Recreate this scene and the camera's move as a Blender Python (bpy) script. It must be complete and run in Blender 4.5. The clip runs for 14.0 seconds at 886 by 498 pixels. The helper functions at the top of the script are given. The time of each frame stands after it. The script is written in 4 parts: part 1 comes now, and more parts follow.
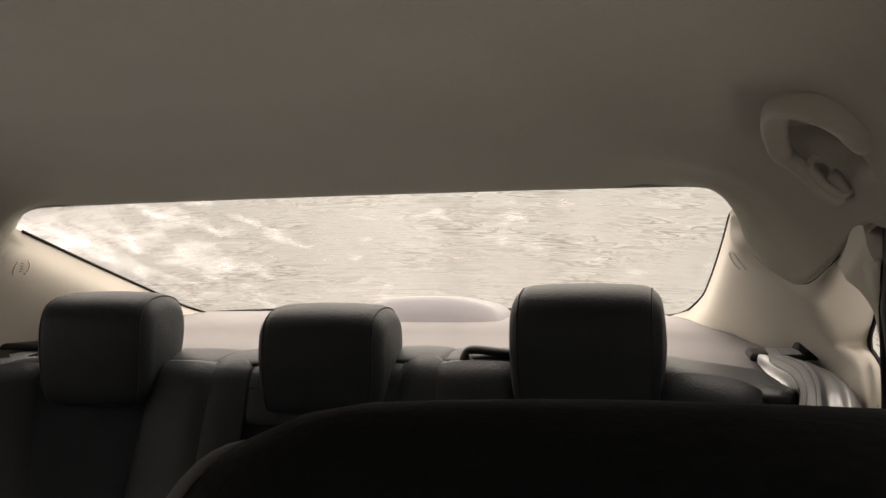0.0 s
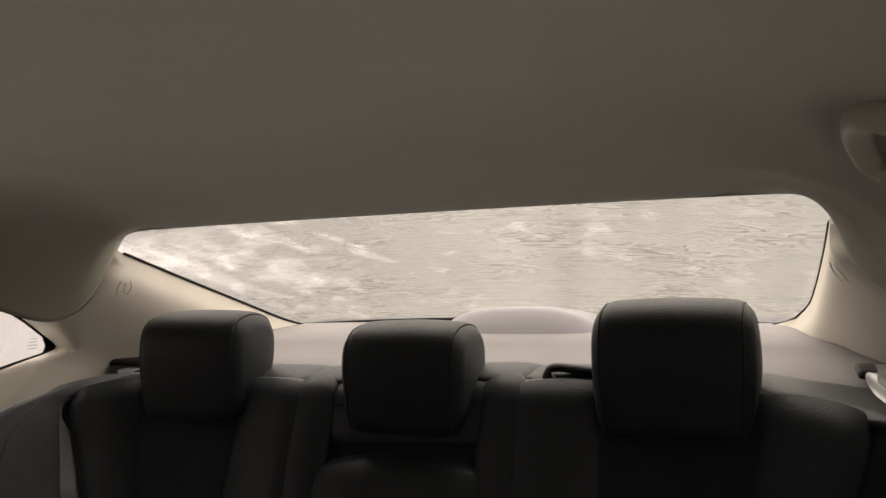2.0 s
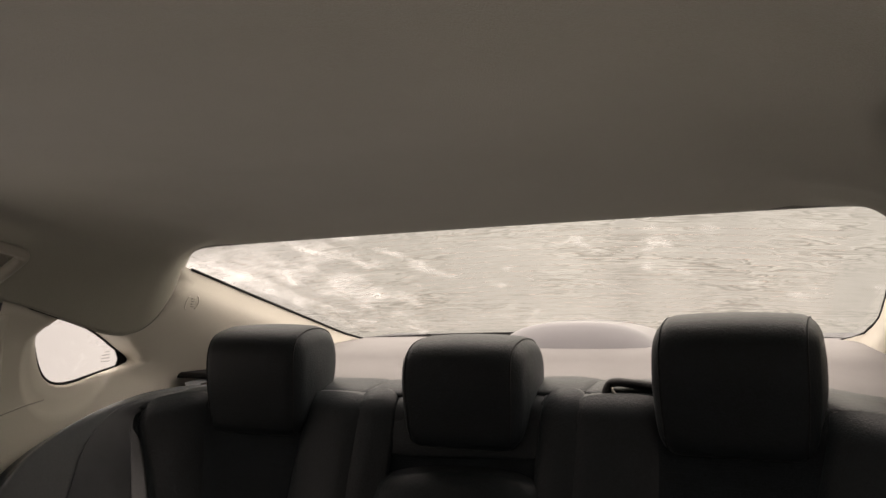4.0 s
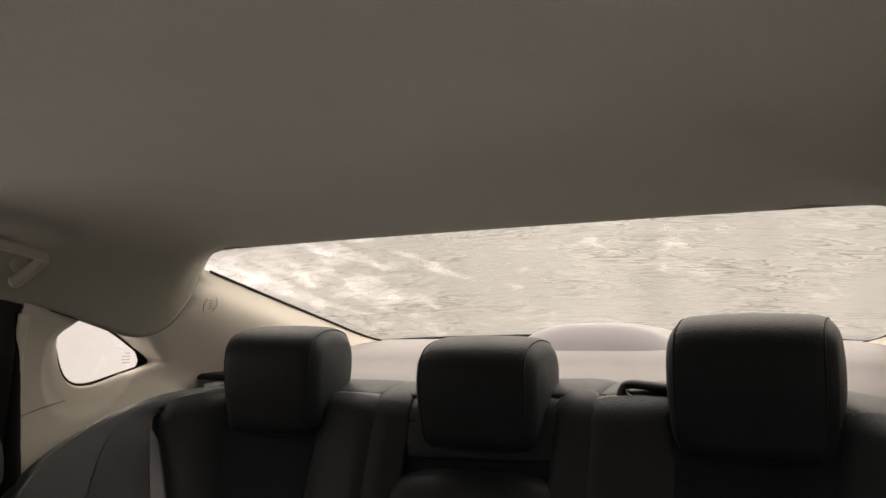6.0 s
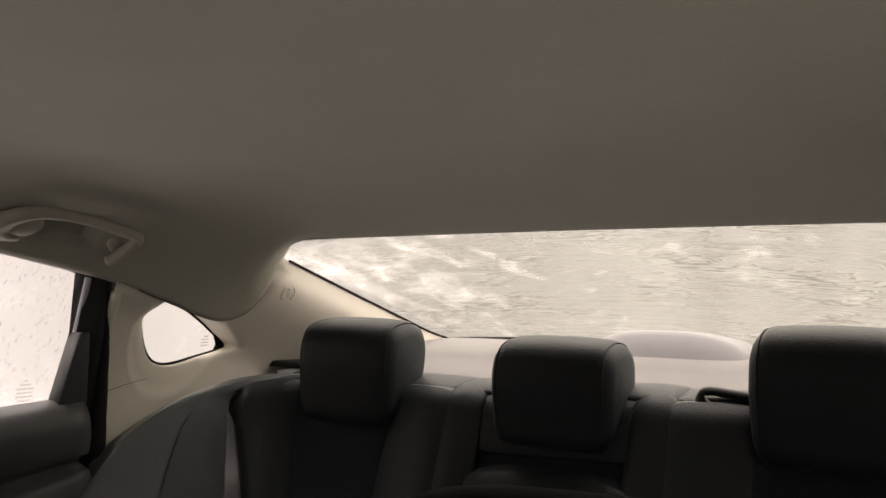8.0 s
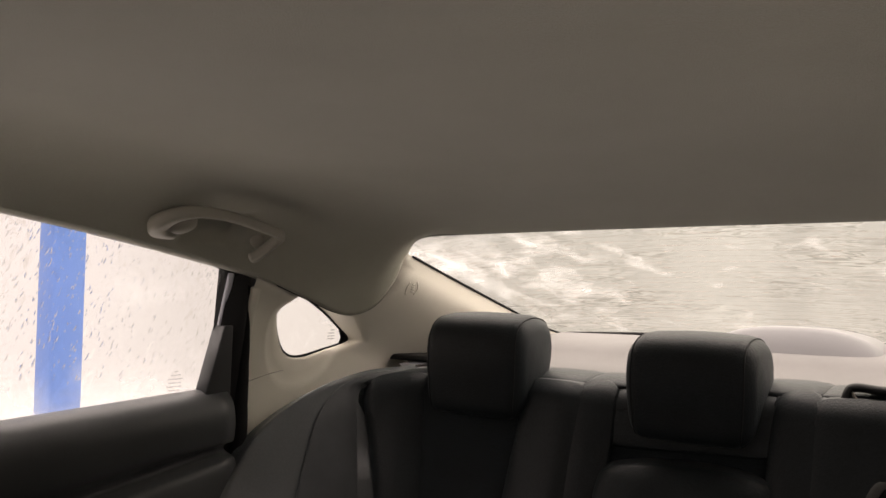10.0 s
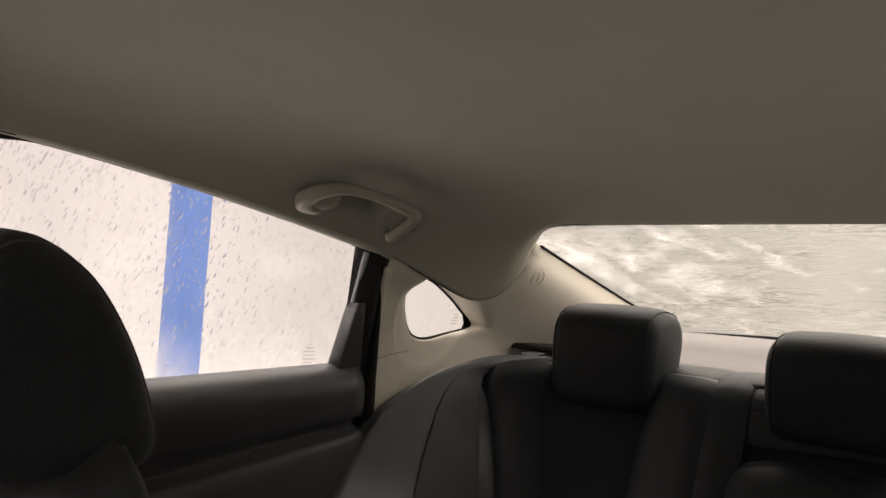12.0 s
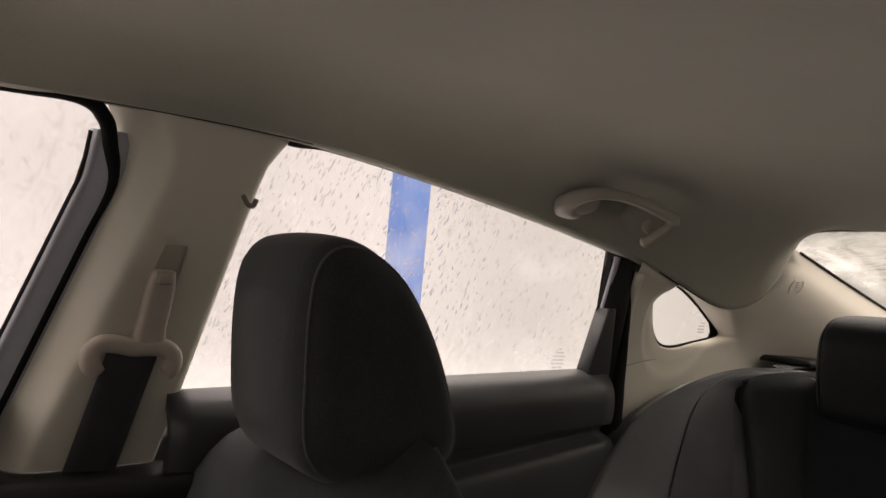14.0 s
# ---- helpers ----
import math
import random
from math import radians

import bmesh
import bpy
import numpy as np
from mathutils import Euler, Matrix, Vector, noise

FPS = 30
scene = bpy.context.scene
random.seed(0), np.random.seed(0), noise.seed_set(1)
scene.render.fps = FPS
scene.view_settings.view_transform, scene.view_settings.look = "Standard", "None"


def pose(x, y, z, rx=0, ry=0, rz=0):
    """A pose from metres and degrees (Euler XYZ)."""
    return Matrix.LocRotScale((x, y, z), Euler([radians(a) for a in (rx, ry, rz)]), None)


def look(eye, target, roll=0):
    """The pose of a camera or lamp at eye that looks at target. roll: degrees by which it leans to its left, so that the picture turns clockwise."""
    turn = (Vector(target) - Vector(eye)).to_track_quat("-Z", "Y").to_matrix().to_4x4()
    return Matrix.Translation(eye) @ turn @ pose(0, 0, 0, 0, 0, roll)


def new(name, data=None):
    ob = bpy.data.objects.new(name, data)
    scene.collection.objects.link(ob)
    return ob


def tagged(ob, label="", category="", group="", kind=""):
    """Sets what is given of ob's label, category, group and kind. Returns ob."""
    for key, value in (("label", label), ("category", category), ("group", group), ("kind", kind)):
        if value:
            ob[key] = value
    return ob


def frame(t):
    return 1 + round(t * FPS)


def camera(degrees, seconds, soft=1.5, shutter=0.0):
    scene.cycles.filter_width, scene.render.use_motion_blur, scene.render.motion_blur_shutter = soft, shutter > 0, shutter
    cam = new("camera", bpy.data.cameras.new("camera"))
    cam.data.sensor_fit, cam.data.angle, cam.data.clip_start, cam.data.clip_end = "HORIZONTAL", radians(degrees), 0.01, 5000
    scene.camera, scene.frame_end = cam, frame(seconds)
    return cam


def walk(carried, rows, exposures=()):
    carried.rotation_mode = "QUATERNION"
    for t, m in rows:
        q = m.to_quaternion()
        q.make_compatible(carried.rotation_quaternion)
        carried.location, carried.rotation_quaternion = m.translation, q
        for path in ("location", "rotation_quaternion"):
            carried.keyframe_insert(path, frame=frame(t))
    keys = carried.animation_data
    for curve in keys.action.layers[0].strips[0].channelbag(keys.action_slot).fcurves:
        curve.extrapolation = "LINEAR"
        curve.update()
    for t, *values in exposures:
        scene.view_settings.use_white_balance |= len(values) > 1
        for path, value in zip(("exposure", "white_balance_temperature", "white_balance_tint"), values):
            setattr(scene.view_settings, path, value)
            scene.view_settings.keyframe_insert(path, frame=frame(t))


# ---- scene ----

cam = camera(56.2, 14.0)
PATH = [
    (0, (0.492, 0.217, 1.134), (-0.049, 2.142, 1.186), -0.4),
    (0.3, (0.508, 0.242, 1.122), (-0.012, 2.171, 1.2305), -0.54),
    (0.5, (0.520, 0.257, 1.1175), (0.003, 2.186, 1.229), 0.09),
    (0.8, (0.531, 0.264, 1.1105), (-0.014, 2.185, 1.2415), -0.23),
    (1.0, (0.536, 0.250, 1.119), (-0.055, 2.155, 1.269), -2.72),
    (1.5, (0.532, 0.261, 1.163), (-0.185, 2.126, 1.253), -1.1),
    (2, (0.535, 0.256, 1.164), (-0.27, 2.087, 1.207), -1.7),
    (2.5, (0.536, 0.247, 1.167), (-0.33, 2.049, 1.221), -1.8),
    (3, (0.538, 0.247, 1.164), (-0.366, 2.029, 1.233), -1.8),
    (5.5, (0.543, 0.24, 1.164), (-0.417, 1.992, 1.257), -1.9),
    (6, (0.556, 0.256, 1.16), (-0.431, 1.993, 1.254), -1.9),
    (6.5, (0.547, 0.248, 1.16), (-0.444, 1.983, 1.25), -1.6),
    (7, (0.543, 0.235, 1.162), (-0.463, 1.962, 1.25), -1.0),
    (7.5, (0.537, 0.229, 1.153), (-0.508, 1.931, 1.254), 0.0),
    (8, (0.521, 0.214, 1.148), (-0.562, 1.892, 1.255), 0.9),
    (8.5, (0.499, 0.192, 1.141), (-0.613, 1.85, 1.256), 1.7),
    (9, (0.48, 0.166, 1.15), (-0.667, 1.801, 1.259), 1.4),
    (11.5, (0.418, 0.103, 1.127), (-0.911, 1.595, 1.211), 2.7),
    (12, (0.402, 0.087, 1.118), (-0.978, 1.532, 1.204), 3.9),
    (12.5, (0.364, 0.072, 1.117), (-1.045, 1.489, 1.195), 4.8),
    (13, (0.362, 0.065, 1.107), (-1.103, 1.425, 1.192), 5.4),
    (13.5, (0.331, 0.036, 1.103), (-1.205, 1.316, 1.171), 5.9),
    (14, (0.32, 0.007, 1.119), (-1.34, 1.121, 1.167), 5.1),
]
walk(cam, [(t, look(eye, target, roll)) for t, eye, target, roll in PATH],
     exposures=[(0.0, 0.38), (0.6, 0.22), (2.0, 0.10), (3.0, 0.12), (5.5, 0.26), (7.5, 0.27), (9.0, 0.32), (11.5, 0.27), (12.5, 0.15), (14.0, 0.17)])

# ---- world and light: a bright, misty car-wash hall seen through wet glass ----
world = bpy.data.worlds.new("world")
scene.world = world
world.use_nodes = True
wn = world.node_tree.nodes
sky = wn.new("ShaderNodeTexSky")
sky.sky_type = "NISHITA"
sky.sun_disc = False
sky.sun_elevation = radians(40)
sky.sun_rotation = radians(200)
wn["Background"].inputs["Strength"].default_value = 0.1
world.node_tree.links.new(sky.outputs[0], wn["Background"].inputs["Color"])
GLOW = 1.72          # radiance of the glowing backdrop that stands in for lit mist


# ---- materials ----
def nodes_of(name):
    m = bpy.data.materials.new(name)
    m.use_nodes = True
    return m, m.node_tree.nodes, m.node_tree.links, m.node_tree.nodes["Principled BSDF"]


def noise_node(n, l, scale, detail=4.0, rough=0.6, stretch=(1, 1, 1)):
    co = n.new("ShaderNodeTexCoord")
    mp = n.new("ShaderNodeMapping")
    mp.inputs["Scale"].default_value = stretch
    tx = n.new("ShaderNodeTexNoise")
    tx.inputs["Scale"].default_value = scale
    tx.inputs["Detail"].default_value = detail
    tx.inputs["Roughness"].default_value = rough
    l.new(co.outputs["Object"], mp.inputs["Vector"])
    l.new(mp.outputs[0], tx.inputs["Vector"])
    return tx


def ramp(n, l, src, stops):
    r = n.new("ShaderNodeValToRGB")
    e = r.color_ramp.elements
    while len(e) < len(stops):
        e.new(0.5)
    for k, (p, c) in zip(e, stops):
        k.position = p
        k.color = (*c, 1) if len(c) == 3 else c
    l.new(src, r.inputs[0])
    return r


def surface(name, dark, light, rough=0.8, grain=900.0, bump=0.15, blotch=7.0, sheen=0.0, spec=0.4, dist=0.0008, weave=False):
    """Two-scale procedural surface: blotches in colour, fine grain in colour and relief."""
    m, n, l, p = nodes_of(name)
    big = noise_node(n, l, blotch, 5)
    fine = noise_node(n, l, grain, 2, 0.7)
    mix = n.new("ShaderNodeMath")
    mix.operation = "MULTIPLY_ADD"
    mix.inputs[1].default_value = 0.45
    l.new(fine.outputs["Fac"], mix.inputs[0])
    half = n.new("ShaderNodeMath")
    half.operation = "MULTIPLY"
    half.inputs[1].default_value = 0.55
    l.new(big.outputs["Fac"], half.inputs[0])
    l.new(half.outputs[0], mix.inputs[2])
    r = ramp(n, l, mix.outputs[0], [(0.3, dark), (0.7, light)])
    l.new(r.outputs[0], p.inputs["Base Color"])
    rr = n.new("ShaderNodeMapRange")
    rr.inputs["To Min"].default_value = rough - 0.08
    rr.inputs["To Max"].default_value = min(1.0, rough + 0.08)
    l.new(big.outputs["Fac"], rr.inputs["Value"])
    l.new(rr.outputs[0], p.inputs["Roughness"])
    p.inputs["Specular IOR Level"].default_value = spec
    if sheen:
        p.inputs["Sheen Weight"].default_value = sheen
        p.inputs["Sheen Roughness"].default_value = 0.5
    b = n.new("ShaderNodeBump")
    b.inputs["Strength"].default_value = bump
    b.inputs["Distance"].default_value = dist
    if weave:
        wv = n.new("ShaderNodeTexChecker")
        wv.inputs["Scale"].default_value = grain
        co = n.new("ShaderNodeTexCoord")
        l.new(co.outputs["Object"], wv.inputs["Vector"])
        ad = n.new("ShaderNodeMath")
        ad.operation = "ADD"
        l.new(wv.outputs["Fac"], ad.inputs[0])
        l.new(fine.outputs["Fac"], ad.inputs[1])
        l.new(ad.outputs[0], b.inputs["Height"])
    else:
        l.new(fine.outputs["Fac"], b.inputs["Height"])
    l.new(b.outputs[0], p.inputs["Normal"])
    return m


M_liner = surface("headliner_fabric", (0.310, 0.304, 0.250), (0.380, 0.374, 0.311), 0.95, 560, 0.8, 5.0, sheen=0.15, spec=0.15, dist=0.0012)
M_pillar = surface("pillar_plastic", (0.56, 0.535, 0.455), (0.63, 0.603, 0.515), 0.6, 1400, 0.08, 6.0, spec=0.35)
M_handle = surface("handle_plastic", (0.305, 0.289, 0.241), (0.348, 0.331, 0.279), 0.46, 1500, 0.06, 9.0)
M_cloth = surface("black_cloth", (0.0028, 0.0042, 0.0050), (0.0140, 0.0190, 0.0220), 0.80, 300, 0.8, 14.0, sheen=0.05, spec=0.17, weave=True)
M_leather = surface("black_leather", (0.0026, 0.0040, 0.0048), (0.0118, 0.0165, 0.0190), 0.47, 300, 0.7, 8.0, sheen=0.02, spec=0.30, dist=0.0010)
M_wing = surface("wing_leather", (0.024, 0.0285, 0.0310), (0.048, 0.0550, 0.0590), 0.38, 300, 0.25, 6.0, spec=0.6)
_w = M_wing.node_tree.nodes["Principled BSDF"].inputs      # polished top coat
_w["Coat Weight"].default_value, _w["Coat IOR"].default_value, _w["Coat Roughness"].default_value = 1.0, 1.8, 0.24
M_headcloth = surface("headrest_cover", (0.0020, 0.0033, 0.0040), (0.0098, 0.0144, 0.0165), 0.50, 330, 0.7, 10.0, sheen=0.02, spec=0.27, dist=0.0010)
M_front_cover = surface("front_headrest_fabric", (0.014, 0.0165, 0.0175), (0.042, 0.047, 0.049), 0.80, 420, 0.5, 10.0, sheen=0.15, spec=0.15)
# Shaded copy of the front headrest cover: its shade is put into the colour.
M_shaded_cover = surface("shaded_headrest_cover", (0.0022, 0.0026, 0.0028), (0.0085, 0.0095, 0.010), 0.7, 420, 0.3, 10.0, spec=0.04)
M_grey = surface("grey_seat_cloth", (0.020, 0.0235, 0.0255), (0.056, 0.063, 0.066), 0.9, 420, 0.6, 12.0, sheen=0.1, spec=0.10, weave=True)
M_channel = surface("channel_rubber", (0.36, 0.37, 0.41), (0.44, 0.45, 0.49), 0.5, 300, 0.1)
M_thread = surface("stitch_thread", (0.004, 0.005, 0.005), (0.010, 0.011, 0.011), 0.8, 600, 0.2)
M_light_thread = surface("light_stitching", (0.060, 0.061, 0.062), (0.110, 0.111, 0.112), 0.8, 500, 0.3)
M_shelf = surface("shelf_felt", (0.145, 0.141, 0.135), (0.19, 0.185, 0.178), 0.9, 1000, 0.35, 9.0, spec=0.25)
M_cover = surface("corner_plastic", (0.028, 0.029, 0.030), (0.042, 0.043, 0.044), 0.5, 900, 0.1)
M_housing = surface("housing_plastic", (0.105, 0.104, 0.105), (0.13, 0.128, 0.129), 0.35, 800, 0.05)
M_black = surface("black_plastic", (0.007, 0.007, 0.007), (0.014, 0.014, 0.014), 0.5, 900, 0.1, spec=0.22)
M_rubber = surface("black_rubber", (0.006, 0.006, 0.006), (0.012, 0.012, 0.012), 0.75, 500, 0.1, spec=0.12)
M_door = surface("door_vinyl", (0.036, 0.038, 0.039), (0.060, 0.062, 0.063), 0.40, 650, 0.3, 8.0)
M_belt = surface("belt_webbing", (0.015, 0.0155, 0.018), (0.030, 0.031, 0.034), 0.55, 900, 0.4, 20.0, sheen=0.2)
M_pale_belt = surface("rear_belt_webbing", (0.034, 0.037, 0.040), (0.060, 0.065, 0.069), 0.45, 900, 0.4, 20.0, sheen=0.2)
M_hook = surface("hook_plastic", (0.14, 0.12, 0.10), (0.18, 0.155, 0.13), 0.5, 900, 0.1)
# Rear belt webbing again, the light on the driver's side put into its colour.
M_lit_belt = surface("lit_belt_webbing", (0.085, 0.086, 0.087), (0.135, 0.136, 0.136), 0.45, 700, 0.4, 20.0, sheen=0.1)
M_ring = surface("ring_plastic", (0.40, 0.35, 0.30), (0.46, 0.41, 0.35), 0.5, 1200, 0.06)
M_paint = surface("car_paint", (0.10, 0.10, 0.11), (0.13, 0.13, 0.14), 0.3, 300, 0.02)
M_carpet = surface("floor_carpet", (0.02, 0.02, 0.02), (0.04, 0.038, 0.036), 0.95, 600, 0.5)
# Concrete whitened to bounce light up through the windows to the headliner.
M_concrete = surface("whitened_concrete", (0.62, 0.61, 0.595), (0.84, 0.83, 0.81), 0.35, 60, 0.3, 1.2, dist=0.004)
M_bounce_white = surface("bounce_white", (0.66, 0.65, 0.63), (0.80, 0.79, 0.77), 0.6, 90, 0.5, 3.0, dist=0.003)
M_metal, _n, _l, _p = nodes_of("brushed_metal")
_p.inputs["Base Color"].default_value = (0.5, 0.5, 0.5, 1)
_p.inputs["Metallic"].default_value = 1.0
_p.inputs["Roughness"].default_value = 0.3
M_blue = surface("blue_post_paint", (0.10, 0.19, 0.48), (0.15, 0.24, 0.56), 0.4, 80, 0.05, 2.0)
M_ink, _n, _l, _p = nodes_of("glass_print")
_p.inputs["Base Color"].default_value = (0.30, 0.20, 0.18, 1)
_p.inputs["Roughness"].default_value = 0.7
_p.inputs["Alpha"].default_value = 0.2
M_wire, _n, _l, _p = nodes_of("heater_wire")
_p.inputs["Base Color"].default_value = (0.32, 0.20, 0.14, 1)
_p.inputs["Roughness"].default_value = 0.6
_p.inputs["Alpha"].default_value = 0.22


def math_node(n, l, op, a, b, c=None):
    m = n.new("ShaderNodeMath")
    m.operation = op
    for k, v in enumerate((a, b, c)):
        if v is None:
            continue
        if isinstance(v, (int, float)):
            m.inputs[k].default_value = v
        else:
            l.new(v, m.inputs[k])
    return m.outputs[0]


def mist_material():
    """A glowing backdrop for the lit mist of the hall: soft and cloudy, pinkish at the sides and beige at the ends."""
    m, n, l, p = nodes_of("mist_glow")
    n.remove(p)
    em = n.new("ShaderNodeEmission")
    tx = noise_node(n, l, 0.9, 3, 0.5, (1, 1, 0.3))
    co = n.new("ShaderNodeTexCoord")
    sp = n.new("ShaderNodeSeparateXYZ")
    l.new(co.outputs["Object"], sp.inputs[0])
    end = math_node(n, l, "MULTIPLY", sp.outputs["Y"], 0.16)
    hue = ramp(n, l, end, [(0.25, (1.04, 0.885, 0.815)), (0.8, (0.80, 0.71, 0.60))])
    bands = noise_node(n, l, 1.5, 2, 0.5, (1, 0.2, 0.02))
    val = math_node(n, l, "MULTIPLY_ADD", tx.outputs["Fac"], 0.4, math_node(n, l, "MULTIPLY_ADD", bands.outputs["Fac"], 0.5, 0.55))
    front = n.new("ShaderNodeMapRange")      # glow turned down ahead, out of view, so seat fronts stay dark
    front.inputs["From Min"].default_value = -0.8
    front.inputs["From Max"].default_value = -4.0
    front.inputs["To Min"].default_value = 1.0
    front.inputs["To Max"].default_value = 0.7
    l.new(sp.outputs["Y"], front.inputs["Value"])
    above = n.new("ShaderNodeMapRange")      # unseen overhead glow raised to light headrest tops and shelf
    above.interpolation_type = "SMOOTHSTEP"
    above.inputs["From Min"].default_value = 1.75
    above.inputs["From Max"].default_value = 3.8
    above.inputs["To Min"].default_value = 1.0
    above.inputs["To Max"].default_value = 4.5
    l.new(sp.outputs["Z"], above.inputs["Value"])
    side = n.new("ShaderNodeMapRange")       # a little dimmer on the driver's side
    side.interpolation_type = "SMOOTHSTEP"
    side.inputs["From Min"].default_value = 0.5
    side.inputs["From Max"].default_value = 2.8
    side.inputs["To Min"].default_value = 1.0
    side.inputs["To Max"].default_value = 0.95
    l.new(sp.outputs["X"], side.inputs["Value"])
    below = n.new("ShaderNodeMapRange")      # low glow raised to light the headliner from below
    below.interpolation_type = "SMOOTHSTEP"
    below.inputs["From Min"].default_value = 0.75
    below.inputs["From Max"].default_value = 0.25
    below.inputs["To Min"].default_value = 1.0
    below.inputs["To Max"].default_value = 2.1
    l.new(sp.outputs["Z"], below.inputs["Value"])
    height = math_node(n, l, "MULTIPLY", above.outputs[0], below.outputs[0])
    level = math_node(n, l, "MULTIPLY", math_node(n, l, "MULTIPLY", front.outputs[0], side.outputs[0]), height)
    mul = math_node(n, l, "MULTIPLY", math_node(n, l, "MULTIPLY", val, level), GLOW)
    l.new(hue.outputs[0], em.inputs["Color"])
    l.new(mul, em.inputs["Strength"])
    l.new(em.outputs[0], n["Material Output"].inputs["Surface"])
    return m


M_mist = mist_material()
PANE_DIM = 0.445          # holds the bright backdrop down as seen through the panes, whose shadows are off


def wet_glass(name, foam_scale, foam_lo, foam_hi, streak, patch=None, low=None, pass_on=1.0, ripple=False):
    """Thin glass, dimmed against the bright backdrop, under a streaky film of soap water, with patches of white foam.
    patch: centre and reach of the thick foam; low: heights between which haze thickens downwards."""
    m, n, l, p = nodes_of(name)
    n.remove(p)
    co = n.new("ShaderNodeTexCoord")
    film = noise_node(n, l, 60.0, 5, 0.7, streak)
    film.inputs["Distortion"].default_value = 1.2
    soft = noise_node(n, l, 7.0, 3, 0.5, (1, 0.5, 0.5))
    f2 = math_node(n, l, "ADD", math_node(n, l, "MULTIPLY", film.outputs["Fac"], 0.55), math_node(n, l, "MULTIPLY", soft.outputs["Fac"], 0.45))
    t = PANE_DIM * pass_on
    # Light bent by the film is painted into the colour as streaks.
    tint = ramp(n, l, f2, [(0.30, (t * 0.80, t * 0.79, t * 0.76)), (0.46, (t, t, t)), (0.56, (t, t, t)), (0.72, (t * 1.2, t * 1.2, t * 1.18))])
    colour = tint.outputs[0]
    if ripple:      # running water, light and shade painted in: long wavy strokes, bright above and dark below, fading in and out
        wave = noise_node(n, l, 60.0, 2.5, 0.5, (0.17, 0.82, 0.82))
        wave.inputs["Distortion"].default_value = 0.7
        ripple_light = ramp(n, l, wave.outputs["Fac"], [(0.36, (1, 1, 1)), (0.40, (0.63, 0.62, 0.59)), (0.43, (1.2, 1.2, 1.2)), (0.475, (1, 1, 1)), (0.515, (0.56, 0.55, 0.52)), (0.55, (1.25, 1.25, 1.25)), (0.60, (1, 1, 1))])
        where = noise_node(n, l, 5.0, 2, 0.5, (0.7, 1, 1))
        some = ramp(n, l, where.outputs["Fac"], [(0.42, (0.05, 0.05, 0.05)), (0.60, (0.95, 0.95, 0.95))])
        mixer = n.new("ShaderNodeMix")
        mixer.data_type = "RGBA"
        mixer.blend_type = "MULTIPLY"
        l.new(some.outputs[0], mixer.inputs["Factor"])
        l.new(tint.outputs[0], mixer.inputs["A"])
        l.new(ripple_light.outputs[0], mixer.inputs["B"])
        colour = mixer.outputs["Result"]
    clear = n.new("ShaderNodeBsdfTransparent")
    l.new(colour, clear.inputs["Color"])
    gloss = n.new("ShaderNodeBsdfGlossy")
    gloss.inputs["Roughness"].default_value = 0.05
    lw = n.new("ShaderNodeLayerWeight")
    lw.inputs["Blend"].default_value = 0.5
    fr = math_node(n, l, "MULTIPLY_ADD", math_node(n, l, "POWER", lw.outputs["Facing"], 5.0), 0.4, 0.02)
    m1 = n.new("ShaderNodeMixShader")
    l.new(fr, m1.inputs["Fac"])
    l.new(clear.outputs[0], m1.inputs[1])
    l.new(gloss.outputs[0], m1.inputs[2])
    foam = n.new("ShaderNodeBsdfTranslucent")
    foam.inputs["Color"].default_value = (0.27, 0.273, 0.268, 1)
    f1 = noise_node(n, l, foam_scale, 5, 0.55, (1, 0.8, 1))
    f1.inputs["Distortion"].default_value = 0.25
    amount = f1.outputs["Fac"]
    if patch:
        centre, reach, gain = patch
        mp = n.new("ShaderNodeVectorMath")
        mp.operation = "DISTANCE"
        mp.inputs[1].default_value = centre
        l.new(co.outputs["Object"], mp.inputs[0])
        near = n.new("ShaderNodeMapRange")
        near.inputs["From Min"].default_value = reach
        near.inputs["From Max"].default_value = 0.0
        near.inputs["To Min"].default_value = -0.05
        near.inputs["To Max"].default_value = gain
        l.new(mp.outputs["Value"], near.inputs["Value"])
        amount = math_node(n, l, "ADD", amount, near.outputs[0])
    if low:
        sp = n.new("ShaderNodeSeparateXYZ")
        l.new(co.outputs["Object"], sp.inputs[0])
        dn = n.new("ShaderNodeMapRange")
        dn.inputs["From Min"].default_value = low[0]
        dn.inputs["From Max"].default_value = low[1]
        dn.inputs["To Min"].default_value = -0.06
        dn.inputs["To Max"].default_value = low[2]
        l.new(sp.outputs["Z"], dn.inputs["Value"])
        amount = math_node(n, l, "ADD", amount, dn.outputs[0])
    r = ramp(n, l, amount, [(foam_lo, (0, 0, 0)), (foam_hi, (0.8, 0.8, 0.8))])
    m2 = n.new("ShaderNodeMixShader")
    l.new(r.outputs[0], m2.inputs["Fac"])
    l.new(m1.outputs[0], m2.inputs[1])
    l.new(foam.outputs[0], m2.inputs[2])
    l.new(m2.outputs[0], n["Material Output"].inputs["Surface"])
    return m


M_glass_side = wet_glass("wet_side_glass", 7.0, 0.52, 0.95, (1, 1, 0.5), low=(1.18, 0.95, 0.22), pass_on=0.97)
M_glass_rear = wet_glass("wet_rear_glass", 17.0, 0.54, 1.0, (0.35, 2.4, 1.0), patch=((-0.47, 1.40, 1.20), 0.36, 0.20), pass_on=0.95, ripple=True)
M_glass_clear = wet_glass("wet_small_glass", 20.0, 0.62, 0.9, (1, 1, 1))
M_glass_front = wet_glass("wet_windscreen", 12.0, 0.62, 0.9, (1, 1, 1), pass_on=1.35)
